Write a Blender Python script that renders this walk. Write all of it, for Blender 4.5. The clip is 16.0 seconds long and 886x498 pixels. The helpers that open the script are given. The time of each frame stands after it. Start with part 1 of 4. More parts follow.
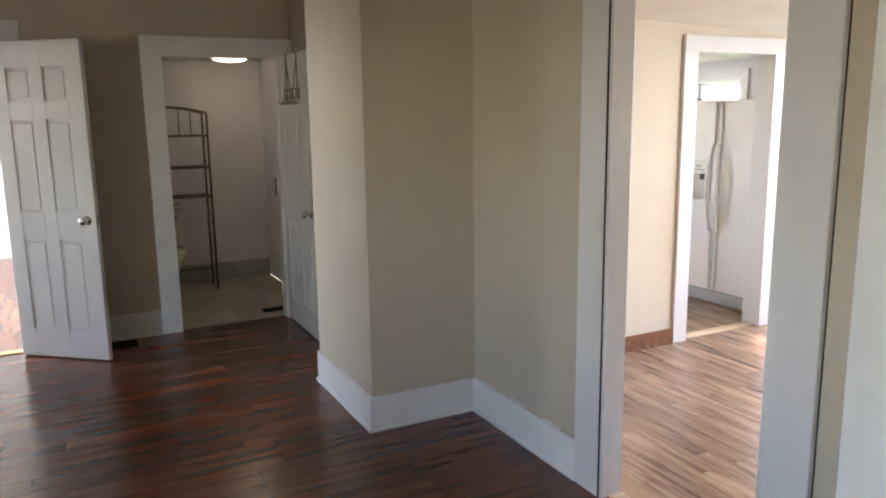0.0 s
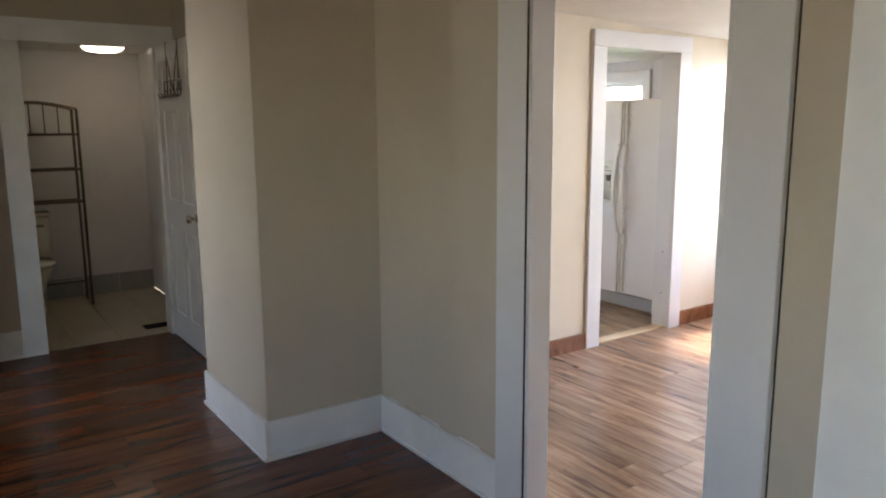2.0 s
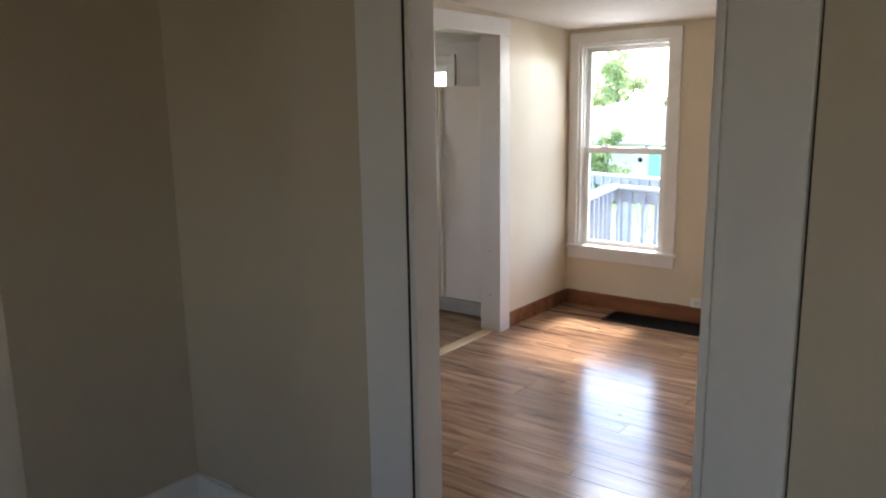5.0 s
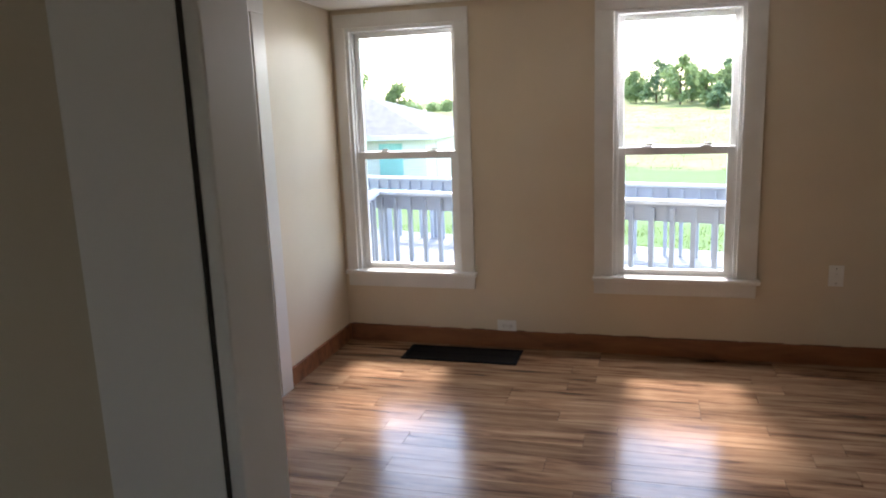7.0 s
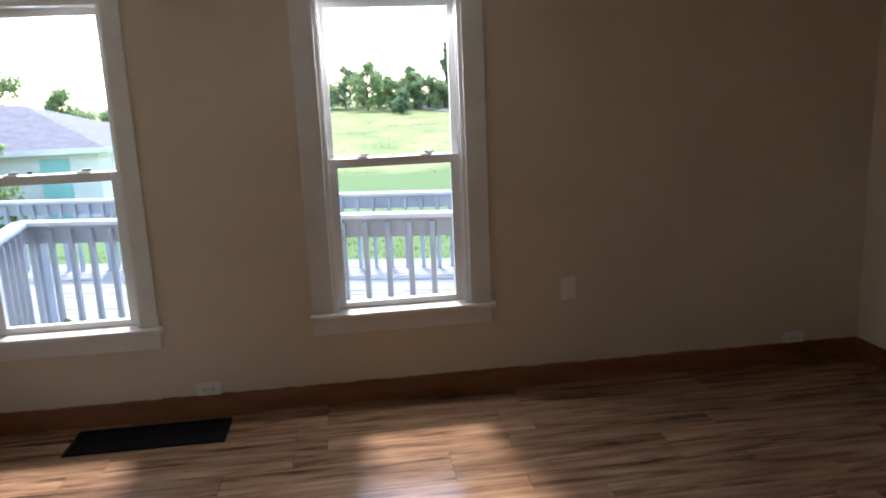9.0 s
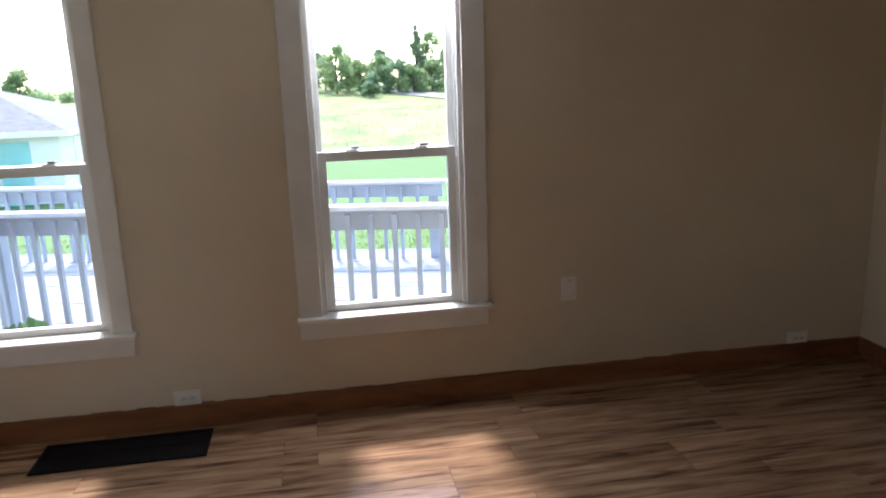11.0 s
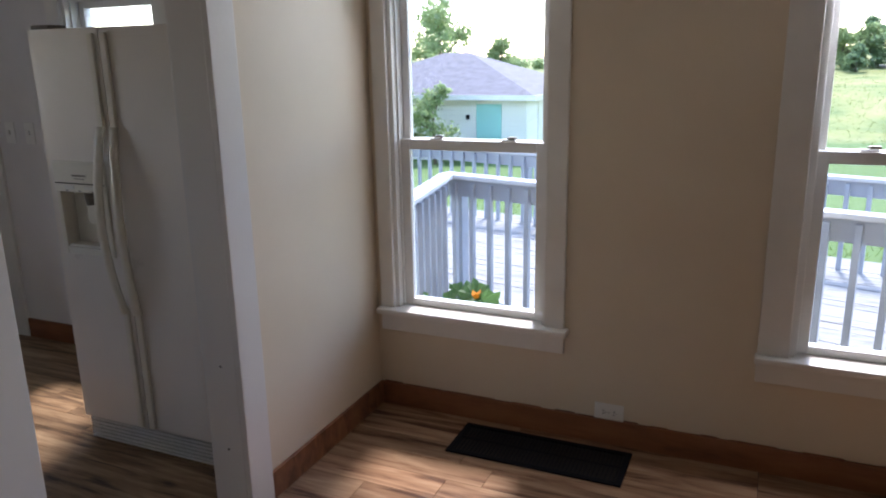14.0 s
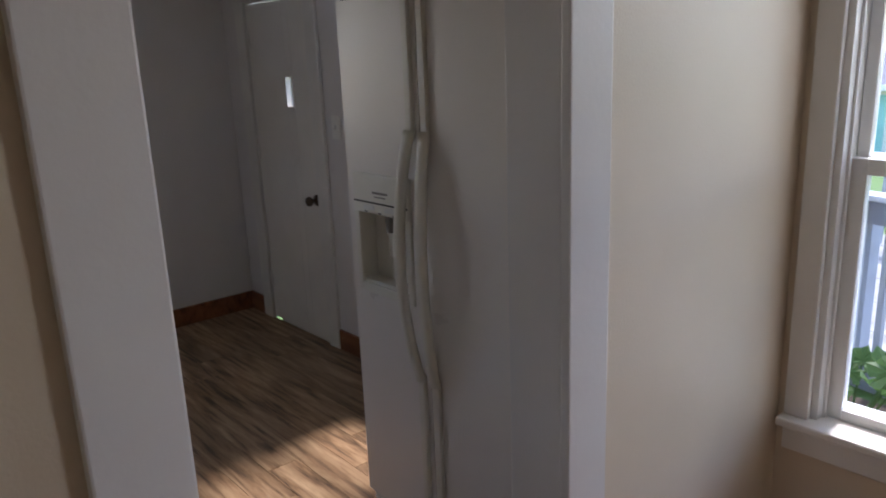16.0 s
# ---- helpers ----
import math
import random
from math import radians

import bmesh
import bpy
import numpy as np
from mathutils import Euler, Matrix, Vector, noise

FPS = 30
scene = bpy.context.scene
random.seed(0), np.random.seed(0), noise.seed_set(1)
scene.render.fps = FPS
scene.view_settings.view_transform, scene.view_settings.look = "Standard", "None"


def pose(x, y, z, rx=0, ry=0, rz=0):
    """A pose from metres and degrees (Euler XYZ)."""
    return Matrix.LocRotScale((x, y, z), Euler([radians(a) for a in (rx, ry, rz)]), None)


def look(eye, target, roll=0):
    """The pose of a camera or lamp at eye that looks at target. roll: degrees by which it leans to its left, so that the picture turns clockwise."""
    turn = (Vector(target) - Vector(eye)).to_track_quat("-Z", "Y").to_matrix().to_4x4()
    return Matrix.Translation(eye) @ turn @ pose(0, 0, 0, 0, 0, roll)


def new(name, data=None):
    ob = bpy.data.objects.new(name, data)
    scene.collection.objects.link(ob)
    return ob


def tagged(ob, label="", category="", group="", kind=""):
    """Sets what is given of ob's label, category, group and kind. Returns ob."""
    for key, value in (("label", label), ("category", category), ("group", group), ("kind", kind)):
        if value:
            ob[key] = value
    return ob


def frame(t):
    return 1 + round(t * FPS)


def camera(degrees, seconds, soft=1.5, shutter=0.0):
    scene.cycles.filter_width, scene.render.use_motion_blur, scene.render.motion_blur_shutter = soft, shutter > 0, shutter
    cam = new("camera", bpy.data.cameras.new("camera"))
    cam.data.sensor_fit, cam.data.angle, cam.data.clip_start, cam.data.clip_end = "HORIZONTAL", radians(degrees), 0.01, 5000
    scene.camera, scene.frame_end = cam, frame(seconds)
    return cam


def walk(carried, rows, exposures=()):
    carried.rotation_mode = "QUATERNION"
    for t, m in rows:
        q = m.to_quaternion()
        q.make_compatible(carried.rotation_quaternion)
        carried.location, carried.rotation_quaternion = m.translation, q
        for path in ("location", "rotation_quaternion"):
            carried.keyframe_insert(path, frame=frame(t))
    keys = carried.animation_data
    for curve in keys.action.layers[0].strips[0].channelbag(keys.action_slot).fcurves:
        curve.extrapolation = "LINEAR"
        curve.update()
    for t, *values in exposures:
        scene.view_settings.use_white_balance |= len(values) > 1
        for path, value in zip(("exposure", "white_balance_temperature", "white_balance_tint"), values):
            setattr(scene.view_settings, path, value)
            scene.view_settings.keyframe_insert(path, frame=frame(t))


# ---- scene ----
cam = camera(62.0, 16.0, 2.0)
PATH = [
    (0, (3.609, -5.372, 1.557), (1.856, -4.479, 1.198), -0.80),
    (0.5, (3.578, -5.351, 1.545), (1.861, -4.392, 1.184), -0.59),
    (1, (3.501, -5.312, 1.478), (1.815, -4.293, 1.135), -0.58),
    (1.5, (3.424, -5.277, 1.456), (1.768, -4.206, 1.122), -0.48),
    (2, (3.315, -5.235, 1.471), (1.697, -4.108, 1.134), -0.36),
    (2.5, (3.210, -5.211, 1.520), (1.639, -4.025, 1.164), -0.06),
    (3, (3.054, -5.243, 1.541), (1.560, -3.968, 1.161), -0.16),
    (5.5, (2.445, -4.815, 1.477), (1.367, -3.173, 1.099), -1.15),
    (6, (2.240, -4.602, 1.490), (1.307, -2.877, 1.097), -1.45),
    (6.5, (2.047, -4.406, 1.492), (1.294, -2.597, 1.092), -1.84),
    (7, (1.854, -4.217, 1.495), (1.313, -2.333, 1.096), -2.21),
    (7.5, (1.703, -4.009, 1.468), (1.402, -2.072, 1.076), -2.02),
    (8, (1.701, -3.774, 1.482), (1.620, -1.817, 1.080), -2.43),
    (8.5, (1.754, -3.582, 1.469), (1.922, -1.631, 1.062), -2.91),
    (11, (1.660, -3.215, 1.497), (1.987, -1.295, 1.040), -1.93),
    (11.5, (1.629, -3.188, 1.480), (1.631, -1.243, 1.013), -1.89),
    (12, (1.618, -3.185, 1.477), (1.415, -1.251, 1.008), -1.21),
    (12.5, (1.631, -3.165, 1.502), (1.311, -1.254, 1.008), -1.24),
    (13, (1.580, -3.112, 1.488), (1.152, -1.222, 0.992), -1.30),
    (13.5, (1.530, -2.969, 1.501), (0.957, -1.120, 0.995), -1.32),
    (14, (1.521, -2.714, 1.515), (0.736, -0.945, 1.013), -1.11),
    (14.5, (1.363, -2.499, 1.501), (0.413, -0.811, 1.003), -1.62),
    (15, (1.153, -2.307, 1.498), (0.057, -0.714, 0.987), -2.57),
    (15.5, (0.998, -2.125, 1.478), (-0.293, -0.682, 0.977), -2.74),
    (16, (0.846, -1.973, 1.480), (-0.622, -0.712, 0.976), -2.28),
]
EXPOSURES = [(t, stops, kelvin, tint) for t, stops, kelvin, tint in (
    (0, 5.1, 6600, 17), (1.5, 5.0, 6600, 17), (2.5, 4.1, 6600, 17), (3, 3.8, 6600, 17), (5.5, 3.45, 7000, 18), (6, 3.2, 7000, 18),
    (7, 2.95, 6850, 18), (8.5, 2.45, 6650, 17), (11, 2.75, 6450, 17), (12, 2.3, 6450, 18), (12.5, 2.35, 6450, 18), (14, 2.4, 6450, 20),
    (15, 2.4, 6450, 22), (16, 2.4, 6450, 22))]
walk(cam, [(t, look(eye, target, roll)) for t, eye, target, roll in PATH], EXPOSURES)

# ---- world and light ----
SUN_EL, SUN_AZ = radians(53), radians(6)  # azimuth from +y towards -x
world = bpy.data.worlds.new("sky")
scene.world = world
world.use_nodes = True
wn = world.node_tree.nodes
sky = wn.new("ShaderNodeTexSky")
sky.sky_type, sky.sun_disc = "NISHITA", False
sky.sun_elevation, sky.sun_rotation = SUN_EL, -SUN_AZ
sky.air_density, sky.dust_density = 1.0, 0.6
world.node_tree.links.new(sky.outputs[0], wn["Background"].inputs[0])
wn["Background"].inputs[1].default_value = 0.15

sun = new("sun", bpy.data.lights.new("sun", "SUN"))
sun.data.energy, sun.data.angle, sun.data.color = 1.2, radians(9.0), (1.0, 0.97, 0.92)
sun_from = Vector((-math.sin(SUN_AZ) * math.cos(SUN_EL), math.cos(SUN_AZ) * math.cos(SUN_EL), math.sin(SUN_EL)))
sun.matrix_world = look(sun_from * 50, (0, 0, 0))


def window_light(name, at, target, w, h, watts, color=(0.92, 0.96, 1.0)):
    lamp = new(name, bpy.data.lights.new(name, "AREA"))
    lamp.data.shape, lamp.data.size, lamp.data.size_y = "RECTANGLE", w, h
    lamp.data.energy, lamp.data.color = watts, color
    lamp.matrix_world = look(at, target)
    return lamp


# added fill lamps in assumed, unseen openings: behind the walker, kitchen west, next room
window_light("fill_south", (3.55, -8.95, 1.45), (1.6, -3.5, 1.2), 1.3, 1.4, 0.34, (1.0, 0.86, 0.70))
window_light("fill_kitchen", (-3.29, -2.1, 1.4), (0, -1.3, 0.9), 0.9, 0.9, 0.4)
window_light("fill_next_room", (-4.2, -8.95, 1.5), (-4.2, 0, 0.9), 1.6, 1.5, 7)
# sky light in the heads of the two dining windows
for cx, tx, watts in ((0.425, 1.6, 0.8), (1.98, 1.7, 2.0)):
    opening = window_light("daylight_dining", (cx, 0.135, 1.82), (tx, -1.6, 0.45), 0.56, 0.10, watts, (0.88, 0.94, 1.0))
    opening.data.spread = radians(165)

# ---- materials ----


def nodes_of(name):
    m = bpy.data.materials.new(name)
    m.use_nodes = True
    t = m.node_tree
    return m, t.nodes, t.links, t.nodes["Principled BSDF"]


def ramp(ns, stops):
    r = ns.new("ShaderNodeValToRGB")
    while len(r.color_ramp.elements) < len(stops):
        r.color_ramp.elements.new(0.5)
    for e, (p, c) in zip(r.color_ramp.elements, stops):
        e.position, e.color = p, (*c, 1)
    return r


def surface(name, color, rough=0.5, vary=0.12, scale=6.0, fine=90.0, bump=0.08, metal=0.0, spec=0.5, coat=0.0):
    """Painted, cast or mineral surface: broad patches, fine grain, faint relief and uneven gloss."""
    m, ns, ln, b = nodes_of(name)
    pos = ns.new("ShaderNodeNewGeometry")
    broad, grain = ns.new("ShaderNodeTexNoise"), ns.new("ShaderNodeTexNoise")
    broad.inputs["Scale"].default_value, broad.inputs["Detail"].default_value = scale, 5
    grain.inputs["Scale"].default_value, grain.inputs["Detail"].default_value = fine, 3
    for n in (broad, grain):
        ln.new(pos.outputs["Position"], n.inputs["Vector"])
    lo = [c * (1 - vary) for c in color]
    hi = [min(1, c * (1 + vary)) for c in color]
    r = ramp(ns, ((0.3, lo), (0.7, hi)))
    ln.new(broad.outputs["Fac"], r.inputs[0])
    ln.new(r.outputs[0], b.inputs["Base Color"])
    mr = ns.new("ShaderNodeMapRange")
    mr.inputs[3].default_value, mr.inputs[4].default_value = max(0, rough - 0.08), min(1, rough + 0.08)
    ln.new(broad.outputs["Fac"], mr.inputs[0])
    ln.new(mr.outputs[0], b.inputs["Roughness"])
    if bump:
        bp = ns.new("ShaderNodeBump")
        bp.inputs["Strength"].default_value, bp.inputs["Distance"].default_value = bump, 0.004
        ln.new(grain.outputs["Fac"], bp.inputs["Height"])
        ln.new(bp.outputs[0], b.inputs["Normal"])
    b.inputs["Metallic"].default_value = metal
    b.inputs["Specular IOR Level"].default_value = spec
    b.inputs["Coat Weight"].default_value = coat
    return m


def plank_wood(name, dark, mid, light, rough, along="x", streak=1.0, vary=0.35, bump=0.1):
    """Boards with long grain streaks and knots; each board has a tone of its own."""
    m, ns, ln, b = nodes_of(name)
    pos, info = ns.new("ShaderNodeNewGeometry"), ns.new("ShaderNodeObjectInfo")
    add = ns.new("ShaderNodeVectorMath")
    add.operation = "MULTIPLY_ADD"
    comb = ns.new("ShaderNodeCombineXYZ")
    for i in range(3):
        ln.new(info.outputs["Random"], comb.inputs[i])
    add.inputs[1].default_value = (7.0, 13.0, 3.0)
    ln.new(comb.outputs[0], add.inputs[0])
    ln.new(pos.outputs["Position"], add.inputs[2])
    mp = ns.new("ShaderNodeMapping")
    mp.inputs["Scale"].default_value = (1.6, 16, 8) if along == "x" else (16, 1.6, 8)
    ln.new(add.outputs[0], mp.inputs["Vector"])
    n1, n2 = ns.new("ShaderNodeTexNoise"), ns.new("ShaderNodeTexNoise")
    n1.inputs["Scale"].default_value, n1.inputs["Detail"].default_value, n1.inputs["Distortion"].default_value = 1.3 * streak, 6, 0.6
    n2.inputs["Scale"].default_value, n2.inputs["Detail"].default_value = 9.0, 4
    for n in (n1, n2):
        ln.new(mp.outputs[0], n.inputs["Vector"])
    r = ramp(ns, ((0.30, dark), (0.46, mid), (0.72, light)))
    mixf = ns.new("ShaderNodeMath")
    mixf.operation = "MULTIPLY_ADD"
    mixf.inputs[1].default_value = 0.22
    ln.new(n2.outputs["Fac"], mixf.inputs[0])
    sub = ns.new("ShaderNodeMath")
    sub.operation = "SUBTRACT"
    sub.inputs[1].default_value = 0.11
    ln.new(n1.outputs["Fac"], sub.inputs[0])
    ln.new(sub.outputs[0], mixf.inputs[2])
    ln.new(mixf.outputs[0], r.inputs[0])
    tone = ns.new("ShaderNodeMapRange")
    tone.inputs[3].default_value, tone.inputs[4].default_value = 1 - vary / 2, 1 + vary / 2
    ln.new(info.outputs["Random"], tone.inputs[0])
    mul = ns.new("ShaderNodeVectorMath")
    mul.operation = "SCALE"
    ln.new(r.outputs[0], mul.inputs[0])
    ln.new(tone.outputs[0], mul.inputs["Scale"])
    ln.new(mul.outputs[0], b.inputs["Base Color"])
    mr = ns.new("ShaderNodeMapRange")
    mr.inputs[3].default_value, mr.inputs[4].default_value = rough + 0.1, max(0.02, rough - 0.06)
    ln.new(n1.outputs["Fac"], mr.inputs[0])
    ln.new(mr.outputs[0], b.inputs["Roughness"])
    bp = ns.new("ShaderNodeBump")
    bp.inputs["Strength"].default_value, bp.inputs["Distance"].default_value = bump, 0.002
    ln.new(n2.outputs["Fac"], bp.inputs["Height"])
    ln.new(bp.outputs[0], b.inputs["Normal"])
    return m


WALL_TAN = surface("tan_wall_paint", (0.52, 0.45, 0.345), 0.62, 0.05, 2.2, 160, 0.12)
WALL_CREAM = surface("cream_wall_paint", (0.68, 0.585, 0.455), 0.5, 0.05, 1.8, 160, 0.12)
WALL_WHITE = surface("white_wall_paint", (0.74, 0.72, 0.715), 0.55, 0.05, 2.0, 140, 0.1)
CEIL = surface("ceiling_paint", (0.78, 0.76, 0.70), 0.8, 0.05, 3.0, 60, 0.5)
TRIM = surface("white_gloss_trim", (0.76, 0.75, 0.72), 0.32, 0.06, 5.0, 110, 0.08)
TRIM_WORN = surface("scuffed_white_trim", (0.70, 0.68, 0.66), 0.38, 0.03, 2.0, 70, 0.1)
DOOR_WHITE = surface("white_door_paint", (0.78, 0.76, 0.72), 0.38, 0.04, 4.0, 120, 0.06)
VINYL = surface("white_vinyl", (0.80, 0.80, 0.78), 0.3, 0.03, 4.0, 120, 0.02)
DARK_GAP = surface("dark_gap", (0.03, 0.025, 0.02), 0.9, 0.2)
BASE_BROWN = plank_wood("stained_baseboard_wood", (0.10, 0.035, 0.014), (0.19, 0.07, 0.027), (0.28, 0.11, 0.045), 0.4)
FLOOR_B = plank_wood("rustic_laminate", (0.085, 0.042, 0.025), (0.25, 0.142, 0.084), (0.40, 0.262, 0.165), 0.17, "x", 1.15, 0.35)
FLOOR_A = plank_wood("cherry_laminate", (0.035, 0.011, 0.006), (0.12, 0.038, 0.017), (0.20, 0.07, 0.03), 0.2, "y", 0.8, 0.5)
FLOOR_N = plank_wood("next_room_laminate", (0.08, 0.03, 0.015), (0.2, 0.08, 0.04), (0.3, 0.14, 0.07), 0.2, "x", 0.8, 0.4)
FLOOR_K = plank_wood("worn_pine_boards", (0.06, 0.034, 0.02), (0.27, 0.165, 0.09), (0.50, 0.35, 0.21), 0.36, "x", 1.4, 0.4)
OAK_STRIP = plank_wood("oak_strip", (0.3, 0.19, 0.1), (0.5, 0.36, 0.22), (0.62, 0.48, 0.32), 0.35, "y")
FLOOR_UNDER = surface("floor_joint", (0.035, 0.02, 0.012), 0.8, 0.2)
TILE = surface("beige_floor_tile", (0.42, 0.37, 0.28), 0.35, 0.12, 5.0, 60, 0.05)
TILE_GREY = surface("grey_wall_tile", (0.36, 0.37, 0.37), 0.3, 0.12, 7.0, 60, 0.05)
GROUT = surface("grout", (0.2, 0.18, 0.15), 0.9, 0.15)
FRIDGE = surface("almond_white_enamel", (0.78, 0.735, 0.69), 0.3, 0.03, 3.0, 260, 0.12)
FRIDGE_TRIM = surface("almond_plastic", (0.74, 0.71, 0.63), 0.35, 0.04, 6.0, 120, 0.03)
FRIDGE_DARK = surface("grey_plastic", (0.20, 0.18, 0.16), 0.5, 0.15)
GRILLE_WHITE = surface("grille_plastic", (0.70, 0.69, 0.66), 0.45, 0.06)
BLACK_METAL = surface("black_metal", (0.008, 0.008, 0.011), 0.75, 0.2, 9, 80, 0.08, 0.0, 0.08)
NICKEL = surface("satin_nickel", (0.55, 0.52, 0.47), 0.25, 0.08, 20, 100, 0.02, 1.0)
BRONZE = surface("bronze_wire", (0.13, 0.10, 0.075), 0.4, 0.2, 20, 100, 0.03, 0.8)
BRASS = surface("brass", (0.75, 0.55, 0.25), 0.25, 0.1, 20, 90, 0.02, 1.0)
PORCELAIN = surface("cream_porcelain", (0.72, 0.68, 0.56), 0.15, 0.03, 3, 60, 0.0, 0, 0.5, 0.4)
PLASTIC_WHITE = surface("white_plastic", (0.82, 0.81, 0.78), 0.35, 0.03, 9, 90, 0.02)
PLASTIC_DARK = surface("dark_slot", (0.02, 0.018, 0.016), 0.8, 0.1, spec=0.1)
PAINT_GREY = surface("blue_grey_deck_paint", (0.33, 0.36, 0.42), 0.6, 0.12, 4, 60, 0.2)
RAIL_TOP = surface("pale_weathered_rail", (0.56, 0.58, 0.62), 0.55, 0.12, 5, 70, 0.2)
DECK_GREY = plank_wood("weathered_deck_boards", (0.15, 0.145, 0.14), (0.25, 0.245, 0.24), (0.35, 0.345, 0.34), 0.7, "x", 1.2, 0.25, 0.3)
SIDING = surface("pale_siding", (0.80, 0.79, 0.75), 0.6, 0.05, 2, 40, 0.1)
TEAL = surface("teal_door_paint", (0.28, 0.58, 0.55), 0.5, 0.08, 3, 60, 0.1)
SHINGLE = surface("grey_shingle", (0.17, 0.16, 0.18), 0.85, 0.3, 5, 30, 0.6)
BARK = surface("bark", (0.10, 0.075, 0.05), 0.9, 0.3, 6, 30, 0.6)
SOIL = surface("garden_soil", (0.07, 0.05, 0.035), 0.95, 0.35, 5, 50, 0.6)
PETAL = surface("orange_petal", (0.85, 0.33, 0.02), 0.5, 0.12, 20, 90, 0.1)


def leaf_mat(name, a, c):
    m, ns, ln, b = nodes_of(name)
    g = ns.new("ShaderNodeNewGeometry")
    r = ramp(ns, ((0.0, a), (1.0, c)))
    ln.new(g.outputs["Random Per Island"], r.inputs[0])
    ln.new(r.outputs[0], b.inputs["Base Color"])
    b.inputs["Roughness"].default_value = 0.55
    tl, mx = ns.new("ShaderNodeBsdfTranslucent"), ns.new("ShaderNodeMixShader")
    mx.inputs[0].default_value = 0.55
    ln.new(r.outputs[0], tl.inputs[0])
    ln.new(b.outputs[0], mx.inputs[1])
    ln.new(tl.outputs[0], mx.inputs[2])
    ln.new(mx.outputs[0], ns["Material Output"].inputs[0])
    return m


LEAF_A = leaf_mat("tree_leaves", (0.18, 0.27, 0.11), (0.38, 0.47, 0.23))
LEAF_B = leaf_mat("conifer_leaves", (0.14, 0.23, 0.12), (0.28, 0.38, 0.22))
LEAF_C = leaf_mat("squash_leaves", (0.05, 0.12, 0.035), (0.11, 0.21, 0.07))
GRASS_MIX = leaf_mat("grass_blades", (0.09, 0.17, 0.035), (0.24, 0.29, 0.08))


def glass_mat():
    m, ns, ln, b = nodes_of("window_glass")
    tr, gl, mx, fr = ns.new("ShaderNodeBsdfTransparent"), ns.new("ShaderNodeBsdfGlossy"), ns.new("ShaderNodeMixShader"), ns.new("ShaderNodeFresnel")
    gl.inputs["Roughness"].default_value = 0.02
    tr.inputs[0].default_value = (0.96, 0.98, 0.97, 1)
    fr.inputs[0].default_value = 1.25
    ln.new(fr.outputs[0], mx.inputs[0])
    ln.new(tr.outputs[0], mx.inputs[1])
    ln.new(gl.outputs[0], mx.inputs[2])
    ln.new(mx.outputs[0], ns["Material Output"].inputs[0])
    return m


GLASS = glass_mat()


def ground_mat():
    m, ns, ln, b = nodes_of("lawn_and_meadow")
    g = ns.new("ShaderNodeNewGeometry")
    sep = ns.new("ShaderNodeSeparateXYZ")
    ln.new(g.outputs["Position"], sep.inputs[0])
    n1, n2 = ns.new("ShaderNodeTexNoise"), ns.new("ShaderNodeTexNoise")
    n1.inputs["Scale"].default_value, n1.inputs["Detail"].default_value = 0.35, 6
    n2.inputs["Scale"].default_value, n2.inputs["Detail"].default_value = 14, 4
    for n in (n1, n2):
        ln.new(g.outputs["Position"], n.inputs["Vector"])
    lawn = ramp(ns, ((0.3, (0.055, 0.12, 0.02)), (0.7, (0.11, 0.19, 0.04))))
    meadow = ramp(ns, ((0.3, (0.13, 0.19, 0.05)), (0.5, (0.24, 0.26, 0.08)), (0.75, (0.33, 0.31, 0.13))))
    ln.new(n2.outputs["Fac"], lawn.inputs[0])
    ln.new(n1.outputs["Fac"], meadow.inputs[0])
    wob = ns.new("ShaderNodeMath")
    wob.operation = "MULTIPLY_ADD"
    wob.inputs[1].default_value = 5
    ln.new(n1.outputs["Fac"], wob.inputs[0])
    ln.new(sep.outputs["Y"], wob.inputs[2])
    mr = ns.new("ShaderNodeMapRange")
    mr.inputs[1].default_value, mr.inputs[2].default_value = 33, 36
    ln.new(wob.outputs[0], mr.inputs[0])
    mx = ns.new("ShaderNodeMix")
    mx.data_type = "RGBA"
    ln.new(mr.outputs[0], mx.inputs["Factor"])
    ln.new(lawn.outputs[0], mx.inputs["A"])
    ln.new(meadow.outputs[0], mx.inputs["B"])
    ln.new(mx.outputs["Result"], b.inputs["Base Color"])
    b.inputs["Roughness"].default_value = 0.9
    bp = ns.new("ShaderNodeBump")
    bp.inputs["Strength"].default_value, bp.inputs["Distance"].default_value = 0.6, 0.05
    ln.new(n2.outputs["Fac"], bp.inputs["Height"])
    ln.new(bp.outputs[0], b.inputs["Normal"])
    return m


GROUND = ground_mat()


def lamp_mat(name, color, power):
    m, ns, ln, b = nodes_of(name)
    b.inputs["Base Color"].default_value = (*color, 1)
    b.inputs["Emission Color"].default_value = (*color, 1)
    b.inputs["Emission Strength"].default_value = power
    return m


LAMP_GLOW = lamp_mat("warm_lamp_diffuser", (1.0, 0.86, 0.62), 0.27)

# ---- building helpers ----


